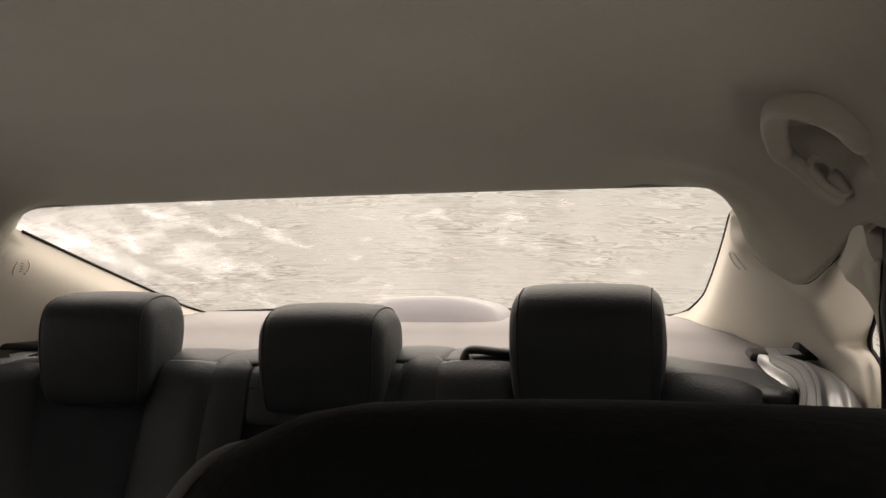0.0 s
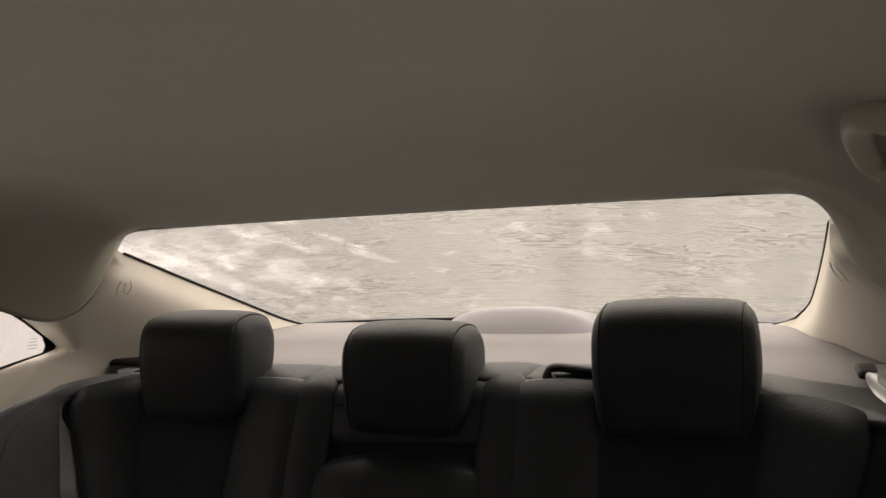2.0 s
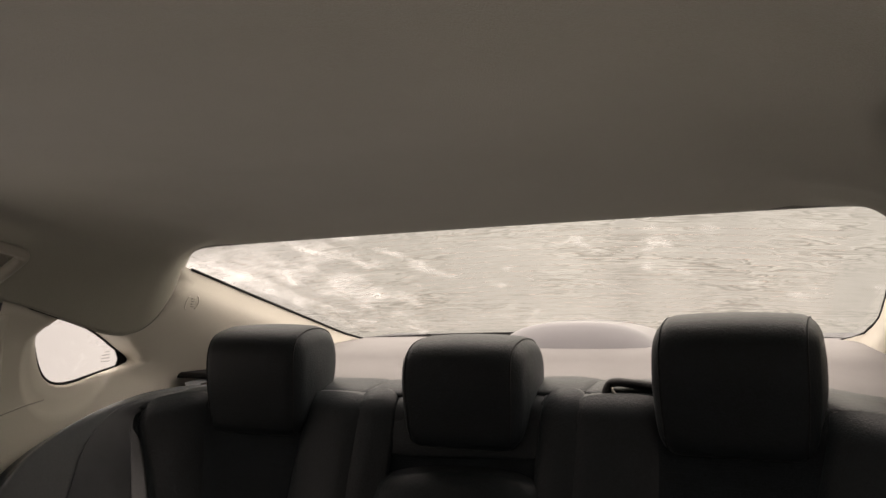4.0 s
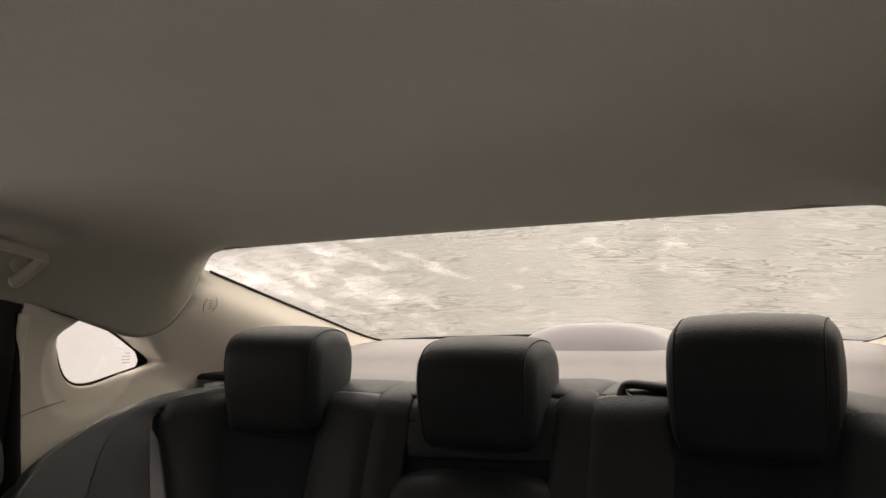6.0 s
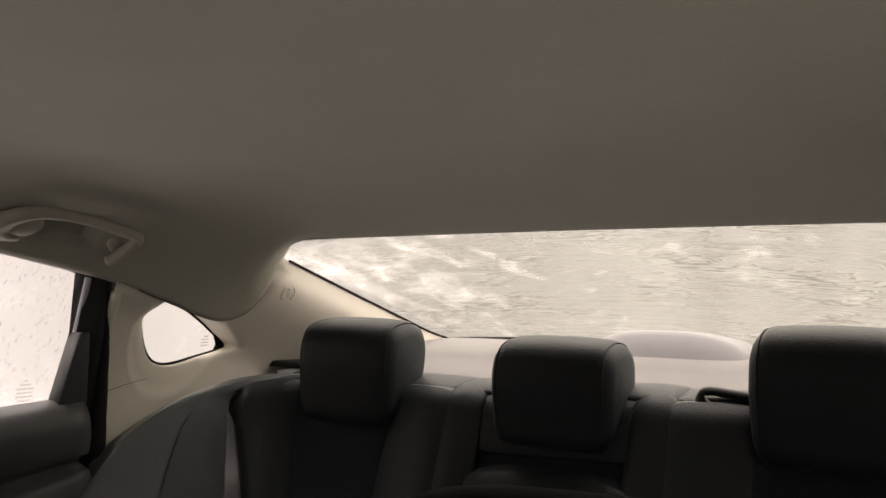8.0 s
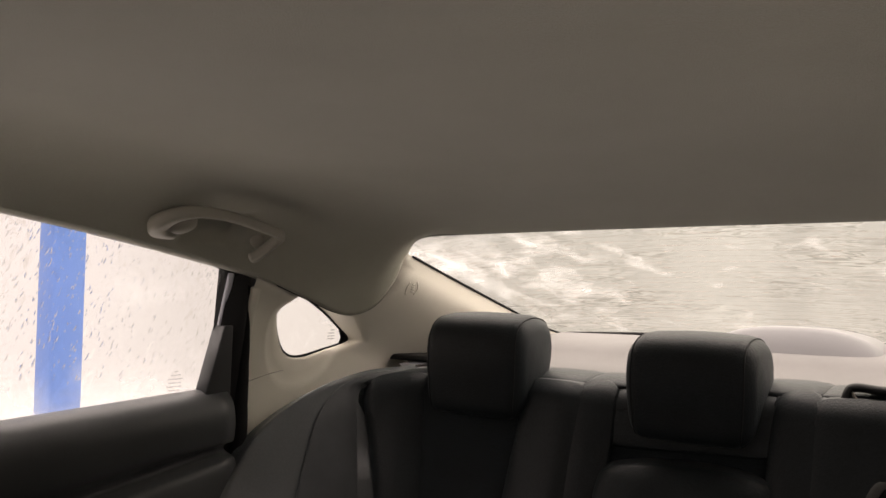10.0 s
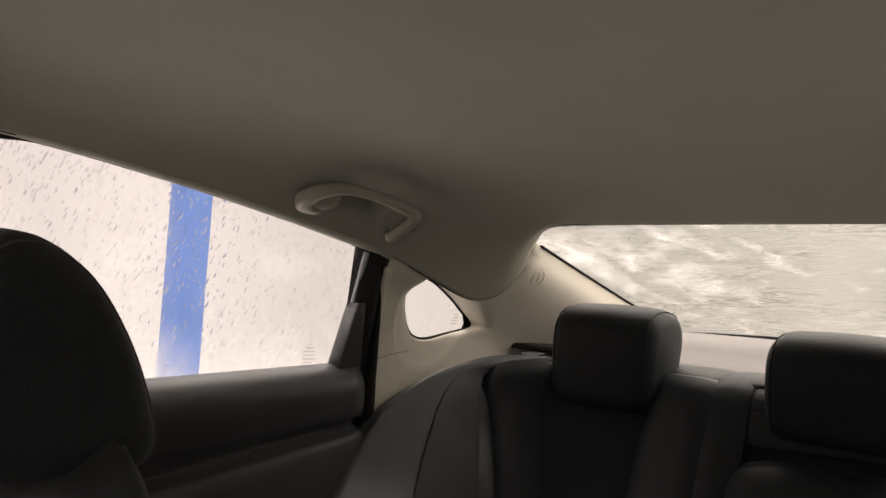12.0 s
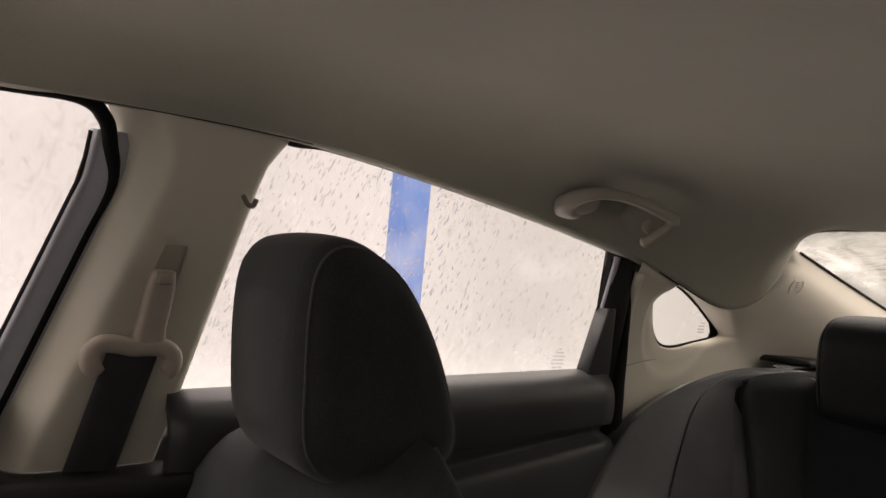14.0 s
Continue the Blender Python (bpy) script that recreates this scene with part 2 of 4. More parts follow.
M_drop, _n, _l, _p = nodes_of("water_drop")
_n.remove(_p)
_g = _n.new("ShaderNodeBsdfRefraction")
_g.inputs["IOR"].default_value = 1.08
_g.inputs["Roughness"].default_value = 0.02
_g.inputs["Color"].default_value = (0.8, 0.8, 0.8, 1)
_l.new(_g.outputs[0], _n["Material Output"].inputs["Surface"])


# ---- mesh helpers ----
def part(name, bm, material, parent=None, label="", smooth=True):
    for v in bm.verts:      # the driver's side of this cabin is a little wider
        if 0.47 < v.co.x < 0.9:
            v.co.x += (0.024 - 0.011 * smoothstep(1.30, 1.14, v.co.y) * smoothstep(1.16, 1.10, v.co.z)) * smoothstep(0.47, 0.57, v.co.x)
    me = bpy.data.meshes.new(name)
    bmesh.ops.recalc_face_normals(bm, faces=bm.faces[:])
    for f in bm.faces:
        f.smooth = smooth
    bm.to_mesh(me)
    bm.free()
    me.materials.append(material)
    ob = new(name, me)
    if parent:
        ob.parent = parent
    if label:
        tagged(ob, label)
    return ob


def thing(name, label, category, group="", kind="", at=(0, 0, 0)):
    ob = new(name)
    ob.empty_display_size = 0.05
    ob.location = at
    return tagged(ob, label, category, group, kind)


def spline(pts, n, closed=False):
    """n points on a Catmull-Rom curve through pts."""
    P = [Vector(p) for p in pts]
    k = len(P)
    segs = k if closed else k - 1
    out = []
    for i in range(n):
        u = i / n * segs if closed else i / (n - 1) * segs
        j = min(int(u), segs - 1)
        f = u - j
        if closed:
            a, b, c, d = P[(j - 1) % k], P[j], P[(j + 1) % k], P[(j + 2) % k]
        else:
            b, c = P[j], P[j + 1]
            a = P[j - 1] if j > 0 else b * 2 - c
            d = P[j + 2] if j + 2 < k else c * 2 - b
        out.append(0.5 * ((2 * b) + (c - a) * f + (2 * a - 5 * b + 4 * c - d) * f * f + (3 * b - a - 3 * c + d) * f ** 3))
    return out


def lerp_table(table, y):
    """Smooth value(s) from rows (y, a, b, ...) by Catmull-Rom in index, linear in y between rows."""
    if y <= table[0][0]:
        return table[0][1:]
    for i in range(len(table) - 1):
        y0, y1 = table[i][0], table[i + 1][0]
        if y <= y1:
            f = (y - y0) / (y1 - y0)
            res = []
            for k in range(1, len(table[0])):
                v0, v1 = table[i][k], table[i + 1][k]
                s0 = (v1 - table[i - 1][k]) / (y1 - table[i - 1][0]) if i > 0 else (v1 - v0) / (y1 - y0)
                s1 = (table[i + 2][k] - v0) / (table[i + 2][0] - y0) if i + 2 < len(table) else (v1 - v0) / (y1 - y0)
                h = y1 - y0
                res.append((2 * f ** 3 - 3 * f * f + 1) * v0 + (f ** 3 - 2 * f * f + f) * h * s0
                           + (-2 * f ** 3 + 3 * f * f) * v1 + (f ** 3 - f * f) * h * s1)
            return tuple(res)
    return table[-1][1:]


def sheet(rows, close_rows=False, close_cols=False):
    bm = bmesh.new()
    vs = [[bm.verts.new(p) for p in r] for r in rows]
    R, C = len(vs), len(vs[0])
    for i in range(R if close_rows else R - 1):
        for j in range(C if close_cols else C - 1):
            a, b = vs[i], vs[(i + 1) % R]
            bm.faces.new((a[j], a[(j + 1) % C], b[(j + 1) % C], b[j]))
    return bm


def thicken(bm, amount):
    """Give an open sheet a thickness by extruding along its normals."""
    bmesh.ops.recalc_face_normals(bm, faces=bm.faces[:])
    bmesh.ops.solidify(bm, geom=bm.faces[:], thickness=amount)
    return bm


def box(bm, lo, hi, bevel=0.0, seg=2):
    g = bmesh.ops.create_cube(bm, size=1.0, matrix=Matrix.Translation([(a + b) / 2 for a, b in zip(lo, hi)]) @ Matrix.Diagonal((hi[0] - lo[0], hi[1] - lo[1], hi[2] - lo[2], 1)))
    if bevel:
        vs = set(g["verts"])
        bmesh.ops.bevel(bm, geom=[e for e in bm.edges if e.verts[0] in vs and e.verts[1] in vs], offset=bevel, segments=seg, profile=0.5, affect="EDGES")
    return bm


def tube(pts, radius, sides=8, closed=False, flat=1.0, up=(0, 0, 1), caps=True, square=1.0):
    """A tube along points; radius a number or a function of 0..1; flat squashes it along the up side; square under 1 gives it flatter faces."""
    bm = bmesh.new()
    rings = []
    n = len(pts)
    for i, p in enumerate(pts):
        p = Vector(p)
        a = Vector(pts[(i - 1) % n] if closed or i else pts[0])
        b = Vector(pts[(i + 1) % n] if closed or i < n - 1 else pts[-1])
        t = (b - a).normalized()
        s = t.cross(Vector(up))
        s = s.normalized() if s.length > 1e-4 else t.cross(Vector((1, 0, 0))).normalized()
        u = s.cross(t).normalized()
        r = radius(i / (n - 1)) if callable(radius) else radius
        rings.append([bm.verts.new(p + s * (r * math.copysign(abs(math.cos(q)) ** square, math.cos(q))) + u * (r * flat * math.copysign(abs(math.sin(q)) ** square, math.sin(q)))) for q in [2 * math.pi * k / sides for k in range(sides)]])
    for i in range(n if closed else n - 1):
        a, b = rings[i], rings[(i + 1) % n]
        for k in range(sides):
            bm.faces.new((a[k], a[(k + 1) % sides], b[(k + 1) % sides], b[k]))
    if not closed and caps:
        bm.faces.new(rings[0])
        bm.faces.new(rings[-1][::-1])
    return bm


def prism(outline, axis, lo, hi, bevel=0.0):
    """An outline of (a, b) pairs, drawn out along axis 0, 1 or 2 from lo to hi."""
    bm = bmesh.new()

    def at(p, v):
        q = list(p)
        q.insert(axis, v)
        return q
    a = [bm.verts.new(at(p, lo)) for p in outline]
    b = [bm.verts.new(at(p, hi)) for p in outline]
    n = len(a)
    for i in range(n):
        bm.faces.new((a[i], a[(i + 1) % n], b[(i + 1) % n], b[i]))
    fa, fb = bm.faces.new(a[::-1]), bm.faces.new(b)
    if bevel:
        bmesh.ops.bevel(bm, geom=list(set(fa.edges) | set(fb.edges)), offset=bevel, segments=2, profile=0.5, affect="EDGES")
    return bm


def drawn_in(outline, d, cap=0.0):
    """A closed outline shrunk towards its middle, by about d at its rim; cap 0..1 closes what is left."""
    n = len(outline)
    cy = sum(p[0] for p in outline) / n
    cz = sum(p[1] for p in outline) / n
    mean = sum(math.hypot(p[0] - cy, p[1] - cz) for p in outline) / n
    k = (1 - d / mean) * (1 - cap)
    return [(cy + (p[0] - cy) * k, cz + (p[1] - cz) * k) for p in outline]


def pillow(outline, half, round_x, centre, seg=8, bow=0.0, crown=0.0, taper=0.0):
    """A stuffed block: the (y, z) outline drawn across x, its two ends rounded off."""
    rows = []
    cy = sum(p[0] for p in outline) / len(outline)
    cz = sum(p[1] for p in outline) / len(outline)
    ly, lz = cy - min(p[0] for p in outline), max(p[1] for p in outline) - cz
    xs = [(-half + round_x * (1 - math.cos(k / seg * math.pi / 2)), math.sin(k / seg * math.pi / 2)) for k in range(seg + 1)]
    mid = [(x, 1.0) for x in np.linspace(-half + round_x, half - round_x, 9)[1:-1]]
    xs = [(-half - 0.0036, -0.92), (-half - 0.0033, -0.70), (-half - 0.0024, -0.40), (-half - 0.0012, -0.16)] + xs
    stations = xs + mid + [(-x, s) for x, s in reversed(xs)]
    for x, s in stations:
        ring = drawn_in(outline, (1 - max(0.0, s)) * round_x, max(0.0, -s))
        b = bow * max(0.0, 1 - (x / half) ** 2)
        drop = crown * min(1.0, (x / half) ** 2)
        rows.append([(centre[0] + x * (1 - taper * (max(0.0, (cz - p[1]) / lz) ** 1.5 + 0.2 * max(0.0, (p[1] - cz) / lz) ** 3)), centre[1] + p[0] - b * max(0.0, (cy - p[0]) / ly), centre[2] + p[1] - drop * max(0.0, (p[1] - cz) / lz)) for p in ring])
    bm = sheet(rows, close_cols=True)
    bm.verts.ensure_lookup_table()
    n = len(outline)
    bm.faces.new(bm.verts[0:n][::-1])
    bm.faces.new(bm.verts[len(bm.verts) - n:])
    return bm


def smoothstep(a, b, v):
    t = max(0.0, min(1.0, (v - a) / (b - a)))
    return t * t * (3 - 2 * t)


# ---- headliner: y, edge x, edge z, centre z, fullness ----
LINER = [(-0.95, 0.50, 1.205, 1.235, 6), (-0.6, 0.56, 1.250, 1.295, 6), (0.0, 0.595, 1.264, 1.328, 7), (0.4, 0.602, 1.261, 1.333, 8),
         (0.7, 0.622, 1.227, 1.326, 8.5), (0.95, 0.636, 1.184, 1.307, 9), (1.05, 0.637, 1.161, 1.293, 9), (1.15, 0.632, 1.126, 1.278, 9),
         (1.215, 0.620, 1.101, 1.268, 9), (1.25, 0.606, 1.097, 1.262, 9), (1.28, 0.582, 1.116, 1.256, 11), (1.302, 0.562, 1.156, 1.251, 18), (1.32, 0.552, 1.206, 1.248, 24)]


def liner_lift(y):
    """How much higher the liner's low lobe sits on the driver's side."""
    return 0.022 * smoothstep(0.95, 1.12, y) * smoothstep(1.315, 1.27, y)


def edge_drop(y):
    """How much lower the liner's edge hangs above the driver's side rear door."""
    return 0.018 * smoothstep(0.45, 0.75, y) * smoothstep(1.03, 0.93, y)


def liner_point(y, q):
    xe, ze, zc, p = lerp_table(LINER, y)
    if q > 0:
        ze += liner_lift(y)
    p *= 1 + (0.75 if q > 0 else 0.12) * smoothstep(1.16, 1.29, y)
    sx = math.copysign(abs(q) ** 0.55, q)
    place = Vector((sx * xe, y, zc - (zc - ze) * abs(sx) ** p - 0.003 * sx * sx * smoothstep(1.15, 1.32, y)))
    if q > 0:
        place.z -= edge_drop(y) * sx ** 36
    if abs(sx) > 0.75:      # shallow pocket for the fingers behind the grab handle
        y0, y1 = (0.868, 0.990) if q < 0 else (0.905, 1.004)
        deep = smoothstep(y0, y0 + 0.03, y) * smoothstep(y1, y1 - 0.016, y) * smoothstep(1.204, 1.222, place.z) * smoothstep(1.266, 1.250, place.z)
        place += Vector((math.copysign(0.85, q), 0, 0.5)) * (0.020 if q < 0 else 0.026) * deep
    return place


ys = sorted(set([round(v, 4) for v in np.linspace(-0.95, 0.84, 34)] + [round(v, 4) for v in np.linspace(0.845, 1.15, 50)] + [round(v, 4) for v in np.linspace(1.16, 1.32, 22)]))
qs = np.linspace(-1, 1, 221)
rows = [[liner_point(y, q) for q in qs] for y in ys]
rows.append([p + Vector((0, 0.006, 0.004)) for p in rows[-1]])
rows.append([p + Vector((0, -0.001, 0.010)) for p in rows[-1]])
headliner = part("ceiling", thicken(sheet(rows), -0.006), M_liner)
tagged(headliner, "grey-beige fabric headliner over the car cabin", "headliner", kind="structure")

for s in (-1, 1):
    def roll_radius(f):
        return 0.0055 + (0.0195 if s < 0 else 0.0) * smoothstep(0.0, 0.06, f) * smoothstep(1.0, 0.93, f)
    edge = []
    for k in range(120):
        y, r = -0.92 + 2.02 * k / 119, roll_radius(k / 119)
        xe, ze, zc, p = lerp_table(LINER, y)
        a = math.atan((zc - ze) * p / xe)      # the roll runs on from the liner's own slope
        edge.append((s * (xe + r * math.sin(a) - 0.001), y, ze - 0.0045 + r + (liner_lift(y) - edge_drop(y) if s > 0 else 0.0)))
    lip = part("trim_liner_edge", tube(edge, roll_radius, 20), M_liner)
    tagged(lip, "rolled fabric edge of the headliner above the doors", "headliner edge", kind="structure")
for x, y in ((-0.30, 1.3235), (0.18, 1.3235), (-0.02, 1.262)):
    clip = thing("trim_clip", "tiny dark clip at the edge of the headliner", "trim clip", group="trim clips")
    z = lerp_table(LINER, min(y, 1.32))[2]
    bm = bmesh.new()
    bmesh.ops.create_uvsphere(bm, u_segments=12, v_segments=8, radius=1.0, matrix=Matrix.Translation((x, y, z - 0.001)) @ Matrix.Diagonal((0.008, 0.004, 0.0022, 1)))
    part("button", bm, M_handle if y < 1.3 else M_black, clip)

# outer roof skin that closes the cabin above the headliner
rows = [[liner_point(y, q) * 1.0 + Vector((0, 0, 0.045)) for q in np.linspace(-1, 1, 31)] for y in np.linspace(-0.95, 1.31, 24)]
roof = part("roof", thicken(sheet(rows), 0.003), M_paint)
tagged(roof, "painted steel roof skin of the car", "car roof", kind="structure")


# ---- rear pillar trim with quarter window, one a side ----
W0, W1 = Vector((1.319, 1.210)), Vector((1.795, 1.043))
EDGE_LEFT = [(0.0, 0.547), (0.35, 0.530), (0.7, 0.509), (0.9, 0.496), (1.0, 0.472)]
EDGE_RIGHT = [(0.0, 0.541), (0.22, 0.537), (0.43, 0.532), (0.58, 0.5275), (0.73, 0.5215), (0.86, 0.509), (0.94, 0.4965), (1.0, 0.463)]


def window_edge(f, s):
    """How far out the rear window reaches, f of the way down its slope."""
    return lerp_table(EDGE_LEFT if s < 0 else EDGE_RIGHT, max(0.0, min(1.0, f)))[0]


WD = (W1 - W0).normalized()
WN = Vector((WD.y, -WD.x))


def pillar_x(y, z, s=-1):
    d = (Vector((y, z)) - W0).dot(WN)
    f = max(0.0, min(1.0, (Vector((y, z)) - W0).dot(WD) / (W1 - W0).length))
    edge = window_edge(f, s)
    side = 0.668 - 0.10 * (z - 1.03)
    x = edge + (side - edge) * smoothstep(0.03, 0.19, d)
    if y < 1.318:
        over = z - lerp_table(LINER, y)[1] + 0.012
        if over > 0:
            x += min(0.035 if s < 0 else 0.075, over * 0.8)
    return x


QUARTER = [(1.165, 1.128), (1.138, 1.102), (1.142, 1.055), (1.160, 1.024), (1.195, 1.0155), (1.255, 1.025), (1.312, 1.036), (1.323, 1.046), (1.292, 1.071), (1.255, 1.098), (1.205, 1.125)]
QC = Vector((1.215, 1.072))
PILLAR_EDGE = [(1.046, 0.80), (1.046, 1.185), (1.2, 1.20), (1.319, 1.212), (1.795, 1.043), (1.795, 0.98), (1.55, 0.94), (1.35, 0.93), (1.2, 0.86), (1.12, 0.80)]


def ray_to_polygon(c, way, poly):
    best = None
    for i in range(len(poly)):
        a, b = Vector(poly[i]), Vector(poly[(i + 1) % len(poly)])
        e = b - a
        den = way.x * e.y - way.y * e.x
        if abs(den) < 1e-9:
            continue
        w = a - c
        t = (w.x * e.y - w.y * e.x) / den
        u = (w.x * way.y - w.y * way.x) / den
        if t > 0 and -1e-6 <= u <= 1 + 1e-6 and (best is None or t < best):
            best = t
    return c + way * best


def build_pillar(s):
    name = "pillar_trim"
    root = thing(name, "light beige plastic rear pillar trim round the quarter window", "pillar trim", group="rear pillar trims")
    hole = spline([(a, b, 0) for a, b in QUARTER], 120, closed=True)
    rows = [[] for _ in range(24)]
    for h in hole:
        h = Vector((h.x, h.y))
        way = (h - QC).normalized()
        out = ray_to_polygon(QC, way, PILLAR_EDGE)
        widen = 0.044 * max(0, -way.y * 0.8 - way.x * 0.7) + 0.006
        lip = h + way * widen
        rows[0].append((s * 0.692, h.x, h.y))
        rows[1].append((s * 0.682, *(h + way * widen * 0.12)))
        x = pillar_x(*lip, s)
        rows[2].append((s * (x + (0.010 if s < 0 else 0.013)), *(h + way * widen * (0.6 if s < 0 else 0.82))))
        rows[3].append((s * (x + 0.003), *lip))
        for k in range(4, 24):
            f = ((k - 3) / 20) ** 1.15
            p = lip + way * 0.004 + (out - lip - way * 0.004) * f
            rows[k].append((s * pillar_x(*p, s), p.x, p.y))
    part("panel", sheet(rows, close_cols=True), M_pillar, root)
    outer = [[(x + s * 0.018, y, z) for x, y, z in r] for r in rows[4:]]
    part("pillar_back", sheet(outer, close_cols=True), M_paint, root)
    # moulded airbag mark: two arcs and bars
    c = Vector((1.348, 1.144))
    for sign in (1, -1):
        arc = []
        for k in range(9):
            a = radians(-50 + 100 * k / 8) if sign > 0 else radians(130 + 100 * k / 8)
            y, z = c.x + 0.0125 * math.cos(a), c.y + 0.015 * math.sin(a)
            arc.append((s * (pillar_x(y, z, s) - 0.0005), y, z))
        part("moulded_arc", tube(arc, 0.0011 if s < 0 else 0.0007, 5), M_pillar, root)
    for k in range(4 if s < 0 else 0):
        y, z = c.x - 0.004 + 0.001 * k, c.y + 0.007 - 0.0045 * k
        part("moulded_bar", tube([(s * (pillar_x(y + d, z, s) - 0.0003), y + d, z) for d in (0.0, 0.004, 0.008)], 0.0008, 5), M_handle, root)
    # black seal along the rear window edge
    seal = [(s * (window_edge(k / 20, s) + (0.001 if s > 0 else -0.001)), W0.x + (W1.x - W0.x) * k / 20, W0.y + (W1.y - W0.y) * k / 20 + 0.002) for k in range(1, 21)]
    part("seal", tube(seal, 0.0024, 6), M_rubber, root, "black rubber seal")
    roll = [(1.050, 0.80), (1.052, 0.90), (1.054, 1.0), (1.054, 1.08), (1.052, 1.14)]
    part("edge_roll", tube(spline([(s * (pillar_x(y, z, s) + 0.001), y, z) for y, z in roll], 24), 0.0085, 12), M_pillar, root)
    groove = [(1.050, 0.978), (1.07, 0.983), (1.10, 0.990), (1.14, 0.996)]
    part("panel_joint", tube([(s * pillar_x(y, z, s), y, z) for y, z in groove], 0.0011, 5), M_handle, root)
    # dark tube drawn in for the contact shade under the liner's edge
    gap = [(s * (lerp_table(LINER, y)[0] - 0.001), y + 0.0030 * smoothstep(1.23, 1.28, y), lerp_table(LINER, y)[1] - 0.0022 + (liner_lift(y) if s > 0 else 0.0)) for y in np.linspace(1.09, 1.312, 40)]
    part("liner_gap_shade", tube(gap, lambda f: (0.0014 if s < 0 else 0.0007) + 0.0010 * smoothstep(0.6, 0.85, f), 6), M_rubber, root, "dark line for the shaded gap below the headliner")
    # quarter glass
    pane = thing("window_quarter", "small triangular quarter window with drops of water", "window", group="quarter windows", kind="structure")
    ring = [QC + (Vector((h.x, h.y)) - QC) * 1.03 for h in hole[::3]]
    bm = bmesh.new()
    bm.faces.new([bm.verts.new((s * 0.6935, p.x, p.y)) for p in ring])
    g = part("pane", bm, M_glass_clear, pane)
    g.visible_shadow = False
    part("rubber_edge", tube([(s * 0.691, QC.x + (h.x - QC.x) * 1.0, QC.y + (h.y - QC.y) * 1.0) for h in hole[::2]], 0.0028, 6, closed=True), M_rubber, pane)
    bm = bmesh.new()
    bm.faces.new([bm.verts.new((s * 0.691, y, z)) for y, z in ((1.300, 1.034), (1.326, 1.040), (1.328, 1.048), (1.300, 1.064), (1.306, 1.046))])
    part("corner_seal", thicken(bm, 0.002), M_rubber, pane, smooth=False)
    for k, w in enumerate((0.010, 0.016, 0.019, 0.019)):
        z = 1.060 - k * 0.0055
        part("print_bar", box(bmesh.new(), (s * 0.6915 - 0.0003, 1.288 - w, z), (s * 0.6915 + 0.0003, 1.288, z + 0.0022)), M_ink, g, smooth=False)
    return root


for s in (-1, 1):
    build_pillar(s)


# ---- rear window ----
def window_point(u, v, lift=0.0):
    """u across -1..1, v down 0..1 on the sloped rear glass."""
    half = 0.565 - 0.062 * v
    crown = (1 - u * u)
    y = 1.322 + 0.475 * v + 0.012 * crown
    z = 1.218 - 0.173 * v + 0.032 * crown * (1 - v) + 0.012 * crown * v
    return Vector((u * half, y, z + lift))


rear = thing("window_rear", "sloped rear window with heater wires, wet with foam", "window", kind="structure")
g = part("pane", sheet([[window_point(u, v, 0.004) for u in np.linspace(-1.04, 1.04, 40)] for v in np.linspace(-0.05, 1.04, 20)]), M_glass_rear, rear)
g.visible_shadow = False
for k in range(21):
    v = 0.08 + 0.042 * k
    part("heater_wire", tube([window_point(u, v, 0.002) for u in np.linspace(-0.9, 0.9, 25)], 0.00024, 4), M_wire, g)
for k, w in enumerate((0.030, 0.022)):
    p = window_point(0.80, 0.93 + 0.03 * k, 0.001)
    part("print_bar", box(bmesh.new(), (p.x - w / 2, p.y - 0.004, p.z - 0.0012), (p.x + w / 2, p.y + 0.004, p.z + 0.0012)), M_ink, g, smooth=False)
part("lower_seal", tube([window_point(u, 1.0, 0.001) for u in np.linspace(-1, 1, 30)], 0.004, 6), M_rubber, rear)

# ---- rear shelf ----
SHELF = [(1.445, 0.935), (1.46, 0.978), (1.475, 0.988), (1.52, 1.000), (1.598, 1.0165), (1.603, 1.0215), (1.70, 1.032), (1.80, 1.040), (1.86, 1.035)]
rows = []
for x in np.linspace(-0.62, 0.62, 40):
    rows.append([(x, y, z - 0.004 * (x / 0.6) ** 4) for y, z in SHELF])
shelf = part("rear_shelf", thicken(sheet(rows), -0.012), M_shelf)
tagged(shelf, "grey felt parcel shelf under the rear window", "parcel shelf")
for s in (-1, 1):
    line = [(s * (0.50 + 0.012 * k / 8), 1.475 + 0.115 * k / 8, 0.9895 + 0.030 * k / 8) for k in range(9)]
    part("joint", tube(line, 0.0016, 5), M_black, shelf)
part("front_gap", tube([(x, 1.459, 0.984 - 0.004 * (x / 0.6) ** 4) for x in np.linspace(-0.56, 0.56, 30)], 0.004, 6), M_black, shelf)
brake = thing("brake_light", "pale rounded high brake light housing on the shelf", "brake light")
rows = []
for k in range(33):
    u = -1 + 2 * k / 32
    h = (1 - abs(u) ** 2.8) ** 0.62 if abs(u) < 1 else 0.0
    rows.append([(0.040 + 0.158 * u, 1.66 + 0.02 * (1 - h) + 0.125 * w - 0.02 * (1 - h) * w, 1.026 + 0.012 * w + (0.060 - 0.012 * w) * h * min(1.0, math.sin(min(1.0, w * 2.6) * math.pi / 2)) ** 0.7) for w in np.linspace(0, 1, 14)])
part("housing", sheet(rows), M_housing, brake)


# ---- rear seat ----
FORWARD = [(0.0, 0.018), (0.13, 0.024), (0.185, 0.030), (0.285, 0.020), (0.38, 0.017), (0.455, 0.026), (0.50, 0.044), (0.547, 0.070), (0.60, 0.135)]


